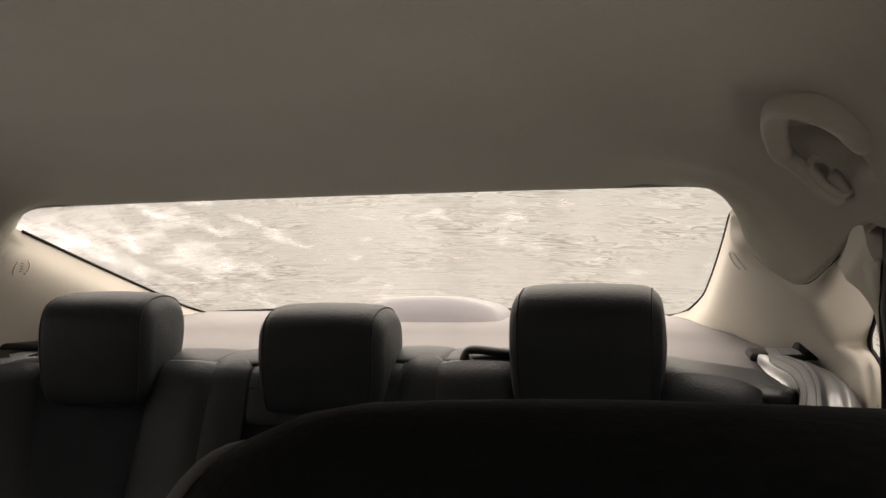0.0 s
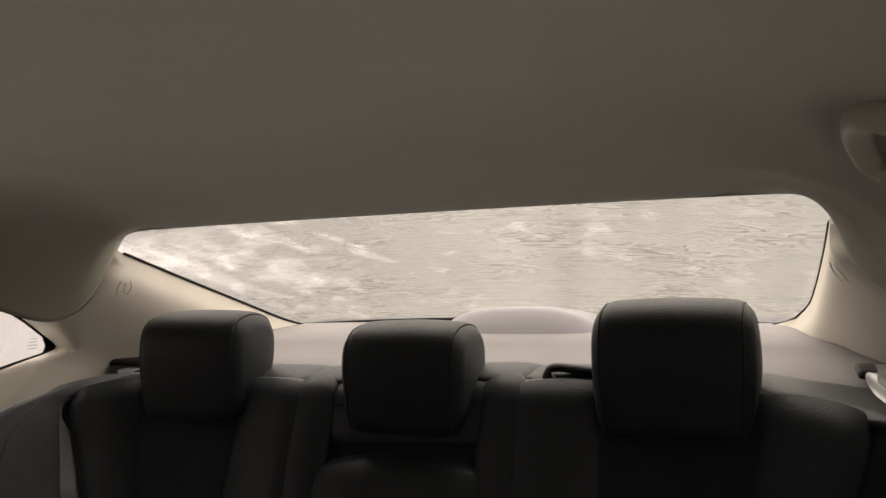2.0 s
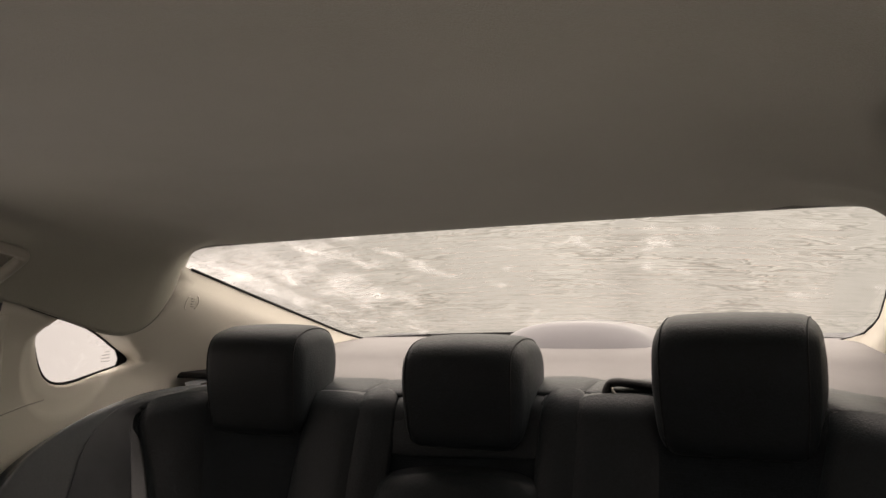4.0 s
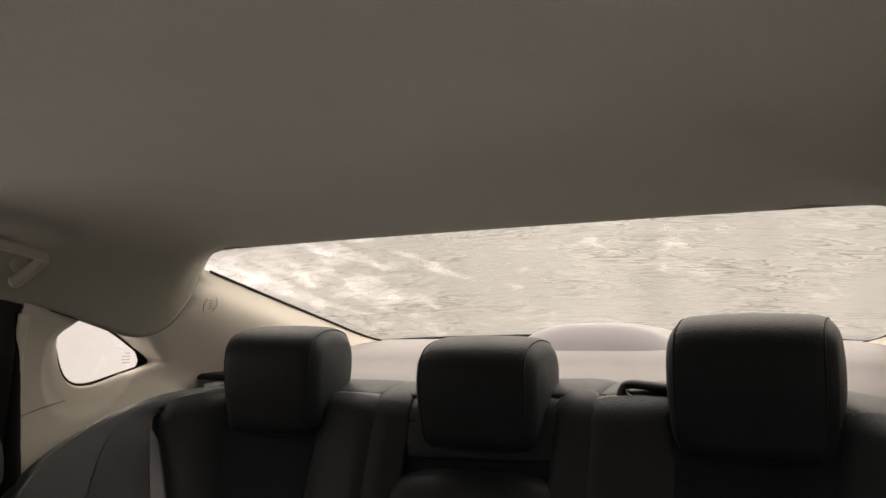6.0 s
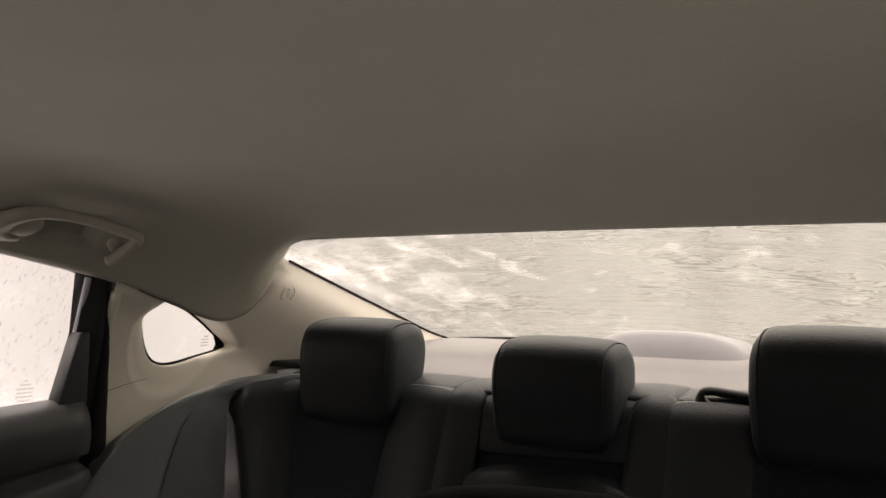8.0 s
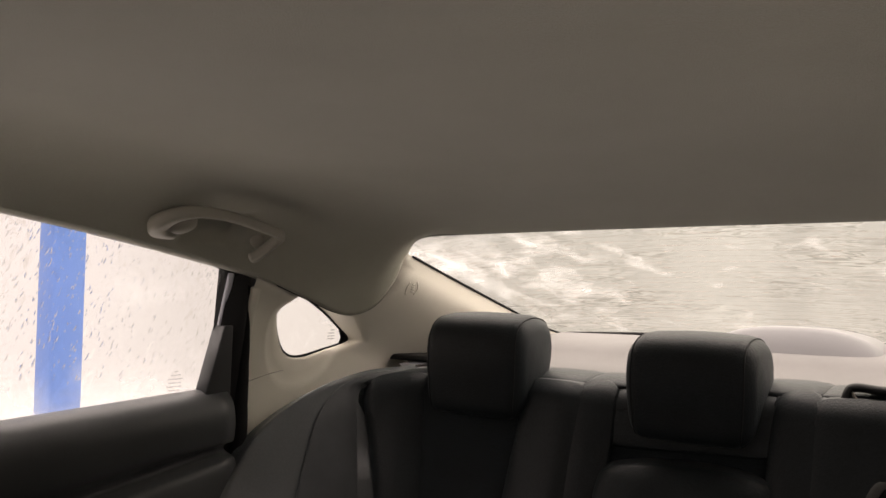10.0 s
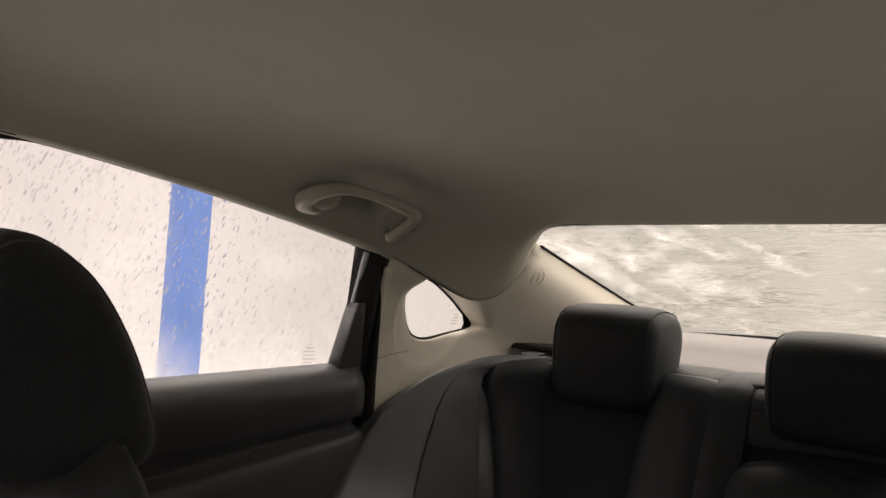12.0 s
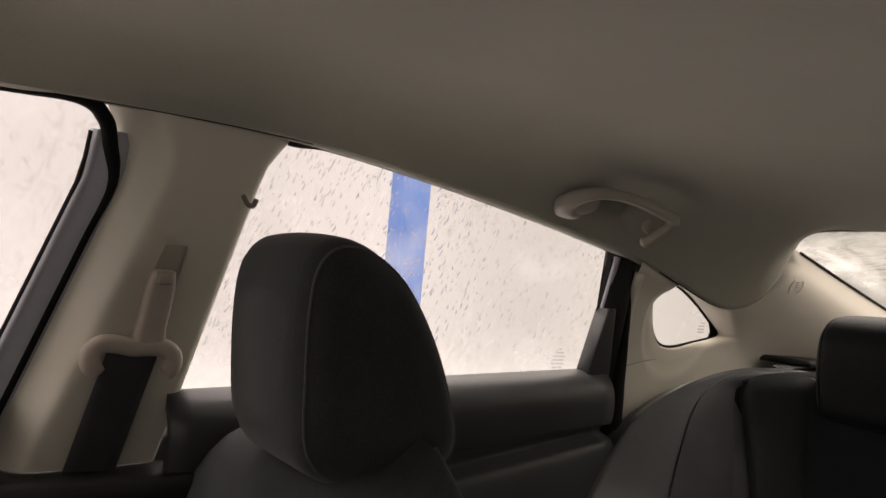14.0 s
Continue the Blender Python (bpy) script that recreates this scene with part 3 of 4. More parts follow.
def seat_front(x, z):
    """The wrapped front face of the backrest: it leans back and comes forward towards the doors."""
    return 1.345 - 0.36 * (0.93 - z) - lerp_table(FORWARD, min(0.6, abs(x)))[0]


def seat_top(x):
    return 0.985 + 0.010 * smoothstep(-0.15, 0.15, x) - 0.020 * smoothstep(0.42, 0.58, abs(x))


EDGE = 0.026      # radius of the upper front edge
FACE, OVER = 0.78, 0.86


def seat_surface(x, v):
    """v 0..1: up the front face, over the tight upper edge and back along the top."""
    zt = seat_top(x)
    if v < FACE:
        z = 0.42 + (zt - EDGE - 0.42) * v / FACE
        return Vector((x, seat_front(x, z), z))
    y0 = seat_front(x, zt - EDGE)
    if v < OVER:
        a = (v - FACE) / (OVER - FACE) * math.pi / 2
        return Vector((x, y0 + EDGE * (1 - math.cos(a)), zt - EDGE + EDGE * math.sin(a)))
    f = (v - OVER) / (1 - OVER)
    return Vector((x, y0 + EDGE + (1.450 - y0 - EDGE) * f, zt + 0.006 * math.sin(f * math.pi) - 0.002 * f))


def taper(x, inward):
    """A seam's place across the seat: x at the top, drawn in towards the cushion."""
    return lambda v: x - inward * max(0.0, FACE - v)


SEAM_A, SEAM_B, SEAM_C, SEAM_D, SEAM_E = taper(0.567, 0.19), taper(0.488, 0.14), taper(0.278, -0.02), taper(0.176, 0.0), taper(0.126, 0.0)


def seat_panel(left, right, v0, v1, puff=0.012, n=16, m=36, sink=0.004, round_top=0.0):
    """A padded panel between two seams, which are functions of v; round_top draws its upper corners in."""
    rows = []
    for i in range(n + 1):
        u = i / n
        row = []
        for j in range(m + 1):
            w = j / m
            v = v0 + (v1 - v0) * w
            x0, x1 = left(v), right(v)
            if round_top:
                v -= round_top * w * abs(2 * u - 1) ** 2.5
            x = x0 + (x1 - x0) * u
            p = seat_surface(x, v)
            q = seat_surface(x, min(1.0, v + 0.01)) - seat_surface(x, max(0.0, v - 0.01))
            nrm = Vector((0, -q.z, q.y)).normalized()
            e = min(u, 1 - u) * abs(x1 - x0)
            e2 = min(w, 1 - w) * (v1 - v0) * 0.6
            b = puff * (1 - math.exp(-e / 0.010)) * (1 - math.exp(-e2 / 0.010))
            wave = 0.0012 * noise.noise(Vector((x * 22, v * 9, 3.0)))
            row.append(p + nrm * (b - sink + wave))
        rows.append(row)
    return thicken(sheet(rows), -0.02)


def mirrored(seam, s):
    return lambda v: s * seam(v)


def panel_between(a, b, s, *args, **kw):
    left, right = (mirrored(b, s), mirrored(a, s)) if s > 0 else (mirrored(a, s), mirrored(b, s))
    return seat_panel(left, right, *args, **kw)


WING_TOP = [(0.545, 1.400, 0.992), (0.590, 1.350, 0.988), (0.625, 1.265, 0.972), (0.645, 1.170, 0.944), (0.655, 1.082, 0.904), (0.660, 1.022, 0.852), (0.662, 0.962, 0.775), (0.662, 0.900, 0.650), (0.658, 0.86, 0.48)]
WING_IN = [(0.540, 1.398, 0.982), (0.545, 1.335, 0.976), (0.548, 1.272, 0.968), (0.546, 1.240, 0.950), (0.532, 1.207, 0.915), (0.512, 1.190, 0.860), (0.486, 1.165, 0.795), (0.452, 1.120, 0.670), (0.430, 1.06, 0.48)]


def wing_row(t, n=28):
    """Across the wing at t down its length: from behind its rolled outer edge to the seat."""
    k = t * (len(WING_TOP) - 1)
    a = Vector(lerp_table([(i, *p) for i, p in enumerate(WING_TOP)], k))
    b = Vector(lerp_table([(i, *p) for i, p in enumerate(WING_IN)], k))
    b.x += 0.021 * smoothstep(0.1, 0.36, t)
    b.y = b.y + (seat_front(b.x, b.z) + 0.003 - b.y) * smoothstep(0.25, 0.36, t)
    out = Vector((-0.45, -0.80, 0.40)).normalized()
    g = min(1.0, 0.2 + t * 4)
    pts = [a + Vector((0.010, 0.055, -0.05)), a + Vector((0.008, 0.020, -0.010)), a + Vector((-0.002, -0.010, 0.006)) * g,
           a.lerp(b, 0.05) + out * 0.019 * g, a.lerp(b, 0.12) + out * 0.033 * g, a.lerp(b, 0.19) + out * 0.0335 * g, a.lerp(b, 0.36) + out * 0.032 * g, a.lerp(b, 0.62) + out * 0.024 * g, a.lerp(b, 0.88) + out * 0.006 * g, b]
    return spline(pts, n)


LIFT = {-1: 0.0, 1: 0.026}      # the driver's side sits a little higher


def wing_side(p, s):
    return (s * (p.x + (0.030 * smoothstep(1.08, 1.28, p.y) if s > 0 else 0.0)), p.y, p.z + LIFT[s])


def wing_sheet(s):
    return sheet([[wing_side(p, s) for p in wing_row(i / 49)] for i in range(50)])


bench = thing("rear_bench", "black cloth rear bench seat with leather side wings", "car seat")
for s in (-1, 1):
    part("side_wing", wing_sheet(s), M_wing, bench, "glossy black leather side wing")
    part("outer_bolster", panel_between(SEAM_A, SEAM_B, s, 0.0, 0.842, 0.020), M_leather, bench)
    part("insert", panel_between(SEAM_B, SEAM_C, s, 0.0, 0.842, 0.009), M_cloth, bench, "black woven cloth insert")
    part("inner_bolster", panel_between(SEAM_C, SEAM_D, s, 0.0, 0.842, 0.011), M_leather, bench)
    part("top_strip", panel_between(taper(0.60, 0.0), SEAM_D, s, 0.842, 1.0, 0.005, n=40, m=20), M_leather, bench, "flat leather strip along the top of the backrest")
    part("armrest_side", panel_between(SEAM_D, SEAM_E, s, 0.0, 0.862, 0.009, n=12, round_top=0.03), M_leather, bench, "narrow padded strip beside the armrest")


def seam_points(seam, s, v0, v1, count, lift):
    pts = []
    for v in np.linspace(v0, v1, count):
        x = s * seam(v)
        p, q = seat_surface(x, v), seat_surface(x, min(1.0, v + 0.004))
        pts.append(p + Vector((0, -(q - p).z, (q - p).y)).normalized() * lift)
    return pts


def stitches(seam, s, v0, v1, count, lift=0.010):
    """A row of single short stitches along a seam, proud of the padding."""
    bm = bmesh.new()
    pts = seam_points(seam, s, v0, v1, count * 2, lift)
    for p, q in zip(pts[0::2], pts[1::2]):
        g = (q - p) * 0.8
        n = Vector((0, -g.z, g.y)).normalized()
        side = g.cross(n).normalized() * 0.0008
        vs = [bm.verts.new(c) for c in (p - side, p + side, p + g + side, p + g - side, p + n * 0.0008, p + g + n * 0.0008)]
        bm.faces.new((vs[0], vs[4], vs[5], vs[3]))
        bm.faces.new((vs[1], vs[2], vs[5], vs[4]))
    return bm


for s in (-1, 1):
    for seam in (SEAM_A, SEAM_B, SEAM_C, SEAM_D):
        part("piping", tube(seam_points(seam, s, 0.05, 0.835, 46, -0.001), 0.0016, 5), M_thread, bench, "stitched seam")
    along = [seat_surface(s * x, 0.843) + Vector((0, -0.001, 0.002)) for x in np.linspace(0.178, 0.565, 40)]
    part("piping", tube(along, 0.0017, 5), M_thread, bench, "stitched seam under the top strip")
    part("stitching", stitches(taper(0.185, 0.0), s, 0.45, 0.83, 80), M_light_thread, bench, "pale stitching beside the seam")
    part("stitching", stitches(taper(0.133, 0.0), s, 0.55, 0.865, 66, 0.008), M_light_thread, bench, "pale stitching beside the seam")
part("centre_panel", seat_panel(lambda v: -0.128, lambda v: 0.128, 0.715, 0.85, 0.006, sink=0.010), M_leather, bench)
part("centre_top", seat_panel(lambda v: -0.178, lambda v: 0.178, 0.845, 1.0, 0.006, n=24, m=20), M_leather, bench)
part("armrest_recess", seat_panel(lambda v: -0.128, lambda v: 0.128, 0.655, 0.715, 0.002, sink=0.016), M_cloth, bench)
part("centre_armrest", seat_panel(lambda v: -0.122, lambda v: 0.122, 0.0, 0.67, 0.022, n=24, round_top=0.02), M_leather, bench, "folded-up black centre armrest")
bm = box(bmesh.new(), (-0.66, 0.72, 0.28), (0.66, 1.14, 0.45), 0.05, 4)
part("cushion", bm, M_leather, bench)
rows = [[seat_surface(x, v) + Vector((0, 0.015, -0.012)) for v in np.linspace(0, 1, 30)] for x in np.linspace(-0.60, 0.60, 40)]
part("backing", thicken(sheet(rows), -0.02), M_cloth, bench)


# ---- headrests ----
def headrest(name, label, outline, half, rx, at, group, mat, posts=True, bow=0.006, crown=0.005, taper=0.11):
    root = thing(name, label, "headrest", group=group, at=(0, 0, 0))
    ol = spline([(a, b, 0) for a, b in outline], 72, closed=True)
    ol = [(p.x, p.y) for p in ol]
    cover = part("cover", pillow(ol, half, rx, at, bow=bow, crown=crown, taper=taper), mat, root)
    cy = sum(p[0] for p in ol) / len(ol)
    cz = sum(p[1] for p in ol) / len(ol)
    ly, lz = cy - min(p[0] for p in ol), max(p[1] for p in ol) - cz
    for s in (-1, 1):
        x = s * (half - rx * 0.5)
        b = bow * (1 - (x / half) ** 2)
        loop = [(at[0] + x * (1 - taper * (max(0.0, (cz - p[1]) / lz) ** 1.5 + 0.2 * max(0.0, (p[1] - cz) / lz) ** 3)), at[1] + p[0] - b * max(0.0, (cy - p[0]) / ly), at[2] + p[1] - crown * (x / half) ** 2 * max(0.0, (p[1] - cz) / lz)) for p in drawn_in(ol, 0.134 * rx - 0.0004)]
        part("seam", tube(loop, 0.0015 if name == "front_headrest" else 0.0011, 5, closed=True, up=(1, 0, 0)), M_light_thread if name == "front_headrest" else M_thread, cover, "stitched seam")
    if posts:
        zmin = min(p[1] for p in ol)
        for s in (-1, 1):
            bm = tube([(at[0] + s * half * 0.45, at[1] + cy + 0.012, at[2] + zmin + 0.03), (at[0] + s * half * 0.45, at[1] + cy + 0.025, at[2] + zmin - 0.06)], 0.006, 10)
            part("post", bm, M_metal, root, "steel post")
    return root


REAR_OUT = [(1.291, 0.942), (1.287, 0.985), (1.286, 1.040), (1.291, 1.078), (1.306, 1.099), (1.336, 1.109), (1.368, 1.108), (1.391, 1.097), (1.400, 1.070), (1.396, 1.030), (1.382, 0.985), (1.366, 0.950), (1.346, 0.936), (1.318, 0.934)]
REAR_MID = [(a + 0.003, 0.930 + (b - 0.934) * 0.91) for a, b in REAR_OUT]
headrest("rear_headrest", "black outer rear headrest with stitched side seams", REAR_OUT, 0.103, 0.028, (-0.369, 0, -0.005), "rear headrests", M_headcloth, taper=0.07)
headrest("rear_headrest", "black outer rear headrest beside the belt guide", REAR_OUT, 0.099, 0.026, (0.376, 0, 0.006), "rear headrests", M_headcloth, taper=0.07)
headrest("rear_headrest", "lower black middle rear headrest", REAR_MID, 0.097, 0.028, (0.004, 0, -0.002), "rear headrests", M_headcloth, taper=0.07)

FRONT = [(0.328, 0.945), (0.320, 1.01), (0.318, 1.08), (0.325, 1.121), (0.347, 1.140), (0.381, 1.135), (0.420, 1.105), (0.456, 1.05), (0.484, 0.985), (0.496, 0.938), (0.472, 0.912), (0.41, 0.904), (0.355, 0.913)]


def front_seat(s, dz, label):
    headrest("front_headrest", label, FRONT, 0.115 if s < 0 else 0.119, 0.044 if s < 0 else 0.055, (s * 0.44 + (0.060 if s > 0 else 0), 0, dz), "front headrests", M_front_cover if s < 0 else M_shaded_cover, bow=0.004, crown=0.008)
    seat = thing("front_armchair", "black and grey cloth front seat with rounded shoulders", "car seat", group="front seats")
    rows = []
    for k in range(26):
        z = 0.40 + 0.522 * k / 25
        f = max(0.0, (z - 0.714) / 0.208)
        half = 0.262 - 0.085 * f ** 5
        lean = 0.33 * (z - 0.42)
        th = 0.062 - 0.030 * max(0.0, (z - 0.854) / 0.068) ** 2
        ring = []
        for q in range(40):
            a = 2 * math.pi * q / 40
            c, d = math.cos(a), math.sin(a)
            rise = 0.040 * f * f * max(0.0, math.copysign(abs(d) ** 0.6, d)) if s < 0 else 0.0      # the top slopes up to the rear
            ring.append((s * 0.44 + half * math.copysign(abs(c) ** 0.45, c), 0.24 + lean + th * math.copysign(abs(d) ** 0.6, d), z + rise))
        rows.append(ring)
    bm = sheet(rows, close_cols=True)
    bm.verts.ensure_lookup_table()
    n = len(bm.verts)
    bm.faces.new(bm.verts[n - 40:n])
    bm.faces.new(bm.verts[0:40][::-1])
    part("backrest", bm, M_grey, seat)
    if s < 0:
        # Piping along the rear rim, its colour paled to carry the rim light.
        for q in (6, 14):
            part("rim_light_piping", tube([r[q] for r in rows[14:]], 0.0024, 6), M_light_thread, seat, "pale line for the piping and rim light round the shoulder")
    part("shoulder_piping", tube([(s * 0.44 + 0.262 * 0.93 * math.cos(a), 0.24 + 0.33 * (0.88 - 0.42) - 0.047, 0.594 + 0.288 * min(1.0, 1.25 * math.sin(a)) ** 0.5) for a in np.linspace(0.35, math.pi - 0.35, 50)], 0.002, 6), M_light_thread, seat)
    part("cushion", box(bmesh.new(), (s * 0.44 - 0.25, -0.30, 0.30), (s * 0.44 + 0.25, 0.24, 0.46), 0.05, 4), M_grey, seat)
    return seat


front_seat(-1, 0.002, "tall black front headrest with a sloping back")
front_seat(1, -0.0285, "front headrest in shaded black, set low, close to the viewer")


# ---- doors: pad, glass, frame ----
def belt(y):
    return 0.940 + 0.045 * (y - 0.33)


def glass_x(z):
    return 0.716 - 0.22 * (z - 0.94)


def pillar_front(z):
    """The forward-leaning front edge of the centre pillar."""
    return 0.132 + 0.318 * (z - 0.924) - 0.25 * max(0.0, z - 1.19)


PAD = [(0.716, -0.004), (0.700, 0.004), (0.676, 0.004), (0.656, -0.006), (0.643, -0.026), (0.640, -0.055), (0.646, -0.085), (0.664, -0.100),
       (0.668, -0.112), (0.650, -0.118), (0.636, -0.132), (0.632, -0.20), (0.640, -0.32), (0.650, -0.50), (0.655, -0.62)]


def door(s, y0, y1, label, group):
    root = thing("door_rear" if y0 > 0 else "door_front", label, "car door", group=group, kind="structure")
    prof = spline([(a, 0, b) for a, b in PAD], 60)
    rows = []
    for y in np.linspace(y0, y1, 30):
        rows.append([(s * p.x, y, belt(y) + p.z + (0.10 * (y - 0.85) * smoothstep(0.07, 0.11, -p.z))) for p in prof])
    part("door_panel", thicken(sheet(rows), 0.02), M_door, root, "dark vinyl door panel with padded top")
    return root


for s in (-1, 1):
    rear_door = door(s, 0.30, 1.014, "rear door with dark padded panel and wet glass", "rear doors")
    front_door = door(s, -0.95, 0.118, "front door with dark padded panel", "front doors")
    # rear door glass and its black rear frame
    rows = [[(s * glass_x(z), y, z) for z in np.linspace(0.90, 1.27, 12)] for y in np.linspace(0.22, 1.03, 10)]
    g = rear_glass = part("pane", sheet(rows), M_glass_side, rear_door, "wet tempered glass")
    g.visible_shadow = False
    rows = [[(s * (glass_x(z)), y, z) for z in np.linspace(0.90, 1.27, 12)] for y in np.linspace(-0.9, 0.225, 10)]
    g = part("pane", sheet(rows), M_glass_side, front_door, "wet tempered glass")
    g.visible_shadow = False
    fr_rows = [[(s * (0.692 - 0.10 * (z - 0.95) + dx), y, z) for z in np.linspace(0.70, 1.19 if s < 0 else 1.215, 14)] for dx, y in ((0.004, 0.998), (-0.006, 1.003), (-0.012, 1.006), (-0.014, 1.018), (-0.022, 1.022), (-0.024, 1.036), (-0.020, 1.050), (0.020, 1.058))]
    part("door_frame", sheet(fr_rows), M_black, rear_door, "black door frame")
    tri = [(0.968, 0.952), (1.022, 0.952), (1.018, 1.078), (1.000, 1.078)]
    bm = prism(tri, 0, s * 0.658, s * 0.690, 0.003)
    for v in bm.verts:
        v.co.x += s * (glass_x(v.co.z) - glass_x(1.05)) * 0.3
    part("corner_cover", bm, M_cover, rear_door, "charcoal plastic corner cover")
    part("rear_channel", tube([(s * (glass_x(z) - 0.008), 1.004 + 0.006 * (z - 1.05) / 0.1, z) for z in np.linspace(1.06, 1.165, 8)], 0.006, 6), M_channel, rear_door, "glass run channel")
    for k, w in enumerate((0.006, 0.018, 0.028, 0.024, 0.028, 0.022, 0.014)):
        z = 1.004 - k * 0.0062
        part("print_bar", box(bmesh.new(), (s * (glass_x(z) - 0.002) - 0.0002, 0.955 - 0.014 - w / 2, z), (s * (glass_x(z) - 0.002) + 0.0002, 0.955 - 0.014 + w / 2, z + 0.0022)), M_ink, rear_glass, smooth=False)
    # weatherstrip round the rear door opening
    strip = [(s * 0.664, 1.036, 0.74), (s * 0.664, 1.038, 0.86), (s * 0.666, 1.044, 0.95), (s * 0.662, 1.048, 1.08), (s * 0.653, 1.040, 1.145)]
    strip += [(s * (lerp_table(LINER, y)[0] + 0.024), y, lerp_table(LINER, y)[1] - 0.001) for y in (0.98, 0.85, 0.7, 0.55, 0.46, 0.405)]
    part("weatherstrip", tube(spline(strip, 60), lambda f: 0.0035 + 0.0125 * smoothstep(0.42, 0.08, f) + 0.005 * smoothstep(0.90, 0.99, f), 10), M_rubber, rear_door, "black rubber weatherstrip")
    strip = [(s * (glass_x(z) - 0.016), pillar_front(z) - 0.004, z) for z in (0.88, 0.96, 1.04, 1.12, 1.18)] + [(s * (glass_x(1.22) - 0.016), 0.202, 1.222), (s * 0.622, 0.190, 1.248), (s * 0.608, 0.160, 1.264)]
    strip += [(s * (lerp_table(LINER, y)[0] + 0.024), y, lerp_table(LINER, y)[1] - 0.001) for y in (0.08, -0.1, -0.3, -0.5)]
    part("weatherstrip", tube(spline(strip, 70), lambda f: 0.0045 + 0.004 * smoothstep(0.30, 0.45, f) * smoothstep(0.85, 0.6, f), 10), M_rubber, front_door, "black rubber weatherstrip")
    rows = [[(s * (glass_x(z) - dx), pillar_front(z) + d, z) for z in np.linspace(0.86, 1.238, 16)] for d, dx in ((-0.034, 0.003), (-0.030, 0.008), (-0.026, 0.004), (-0.023, 0.010), (-0.008, 0.012), (0.004, 0.010))]
    part("glass_channel", thicken(sheet(rows), 0.006), M_channel, front_door, "grey rubber glass run channel")
    part("channel_lip", tube([(s * (glass_x(z) - 0.006), pillar_front(z) - 0.036, z) for z in np.linspace(0.86, 1.235, 14)], 0.0042, 8), M_rubber, front_door, "black rubber lip of the channel")


def water_drops(s, count, seed):
    rnd = random.Random(seed)
    verts, faces = [], []
    for _ in range(count):
        y, z = 0.30 + 0.69 * rnd.random() ** 1.35, 1.26 - 0.26 * rnd.random() ** 1.3
        r = rnd.choice((0.0005, 0.0007, 0.0009, 0.0012, 0.0017))
        long = rnd.uniform(1.6, 3.4)
        slant = rnd.uniform(0.15, 0.65)
        base = len(verts)
        x = glass_x(z) - 0.0012
        for ring_r, out in ((1.0, 0.0), (0.7, 0.55)):
            for k in range(8):
                a = 2 * math.pi * k / 8
                dy, dz = ring_r * r * math.cos(a), ring_r * r * long * math.sin(a)
                if dz > 0:
                    dy *= 0.7
                verts.append((s * (x - out * r), y + dy + slant * dz, z + dz))
        verts.append((s * (x - 0.8 * r), y, z))
        for k in range(8):
            faces.append((base + k, base + (k + 1) % 8, base + 8 + (k + 1) % 8, base + 8 + k))
            faces.append((base + 8 + k, base + 8 + (k + 1) % 8, base + 16))
    me = bpy.data.meshes.new("water_drops")
    me.from_pydata(verts, [], faces)
    me.shade_smooth()
    me.materials.append(M_drop)
    ob = new("water_drops", me)
    ob.visible_shadow = False
    return tagged(ob, "small running water drops on the door glass", "water drops", kind="stuff")


water_drops(-1, 2100, 5)


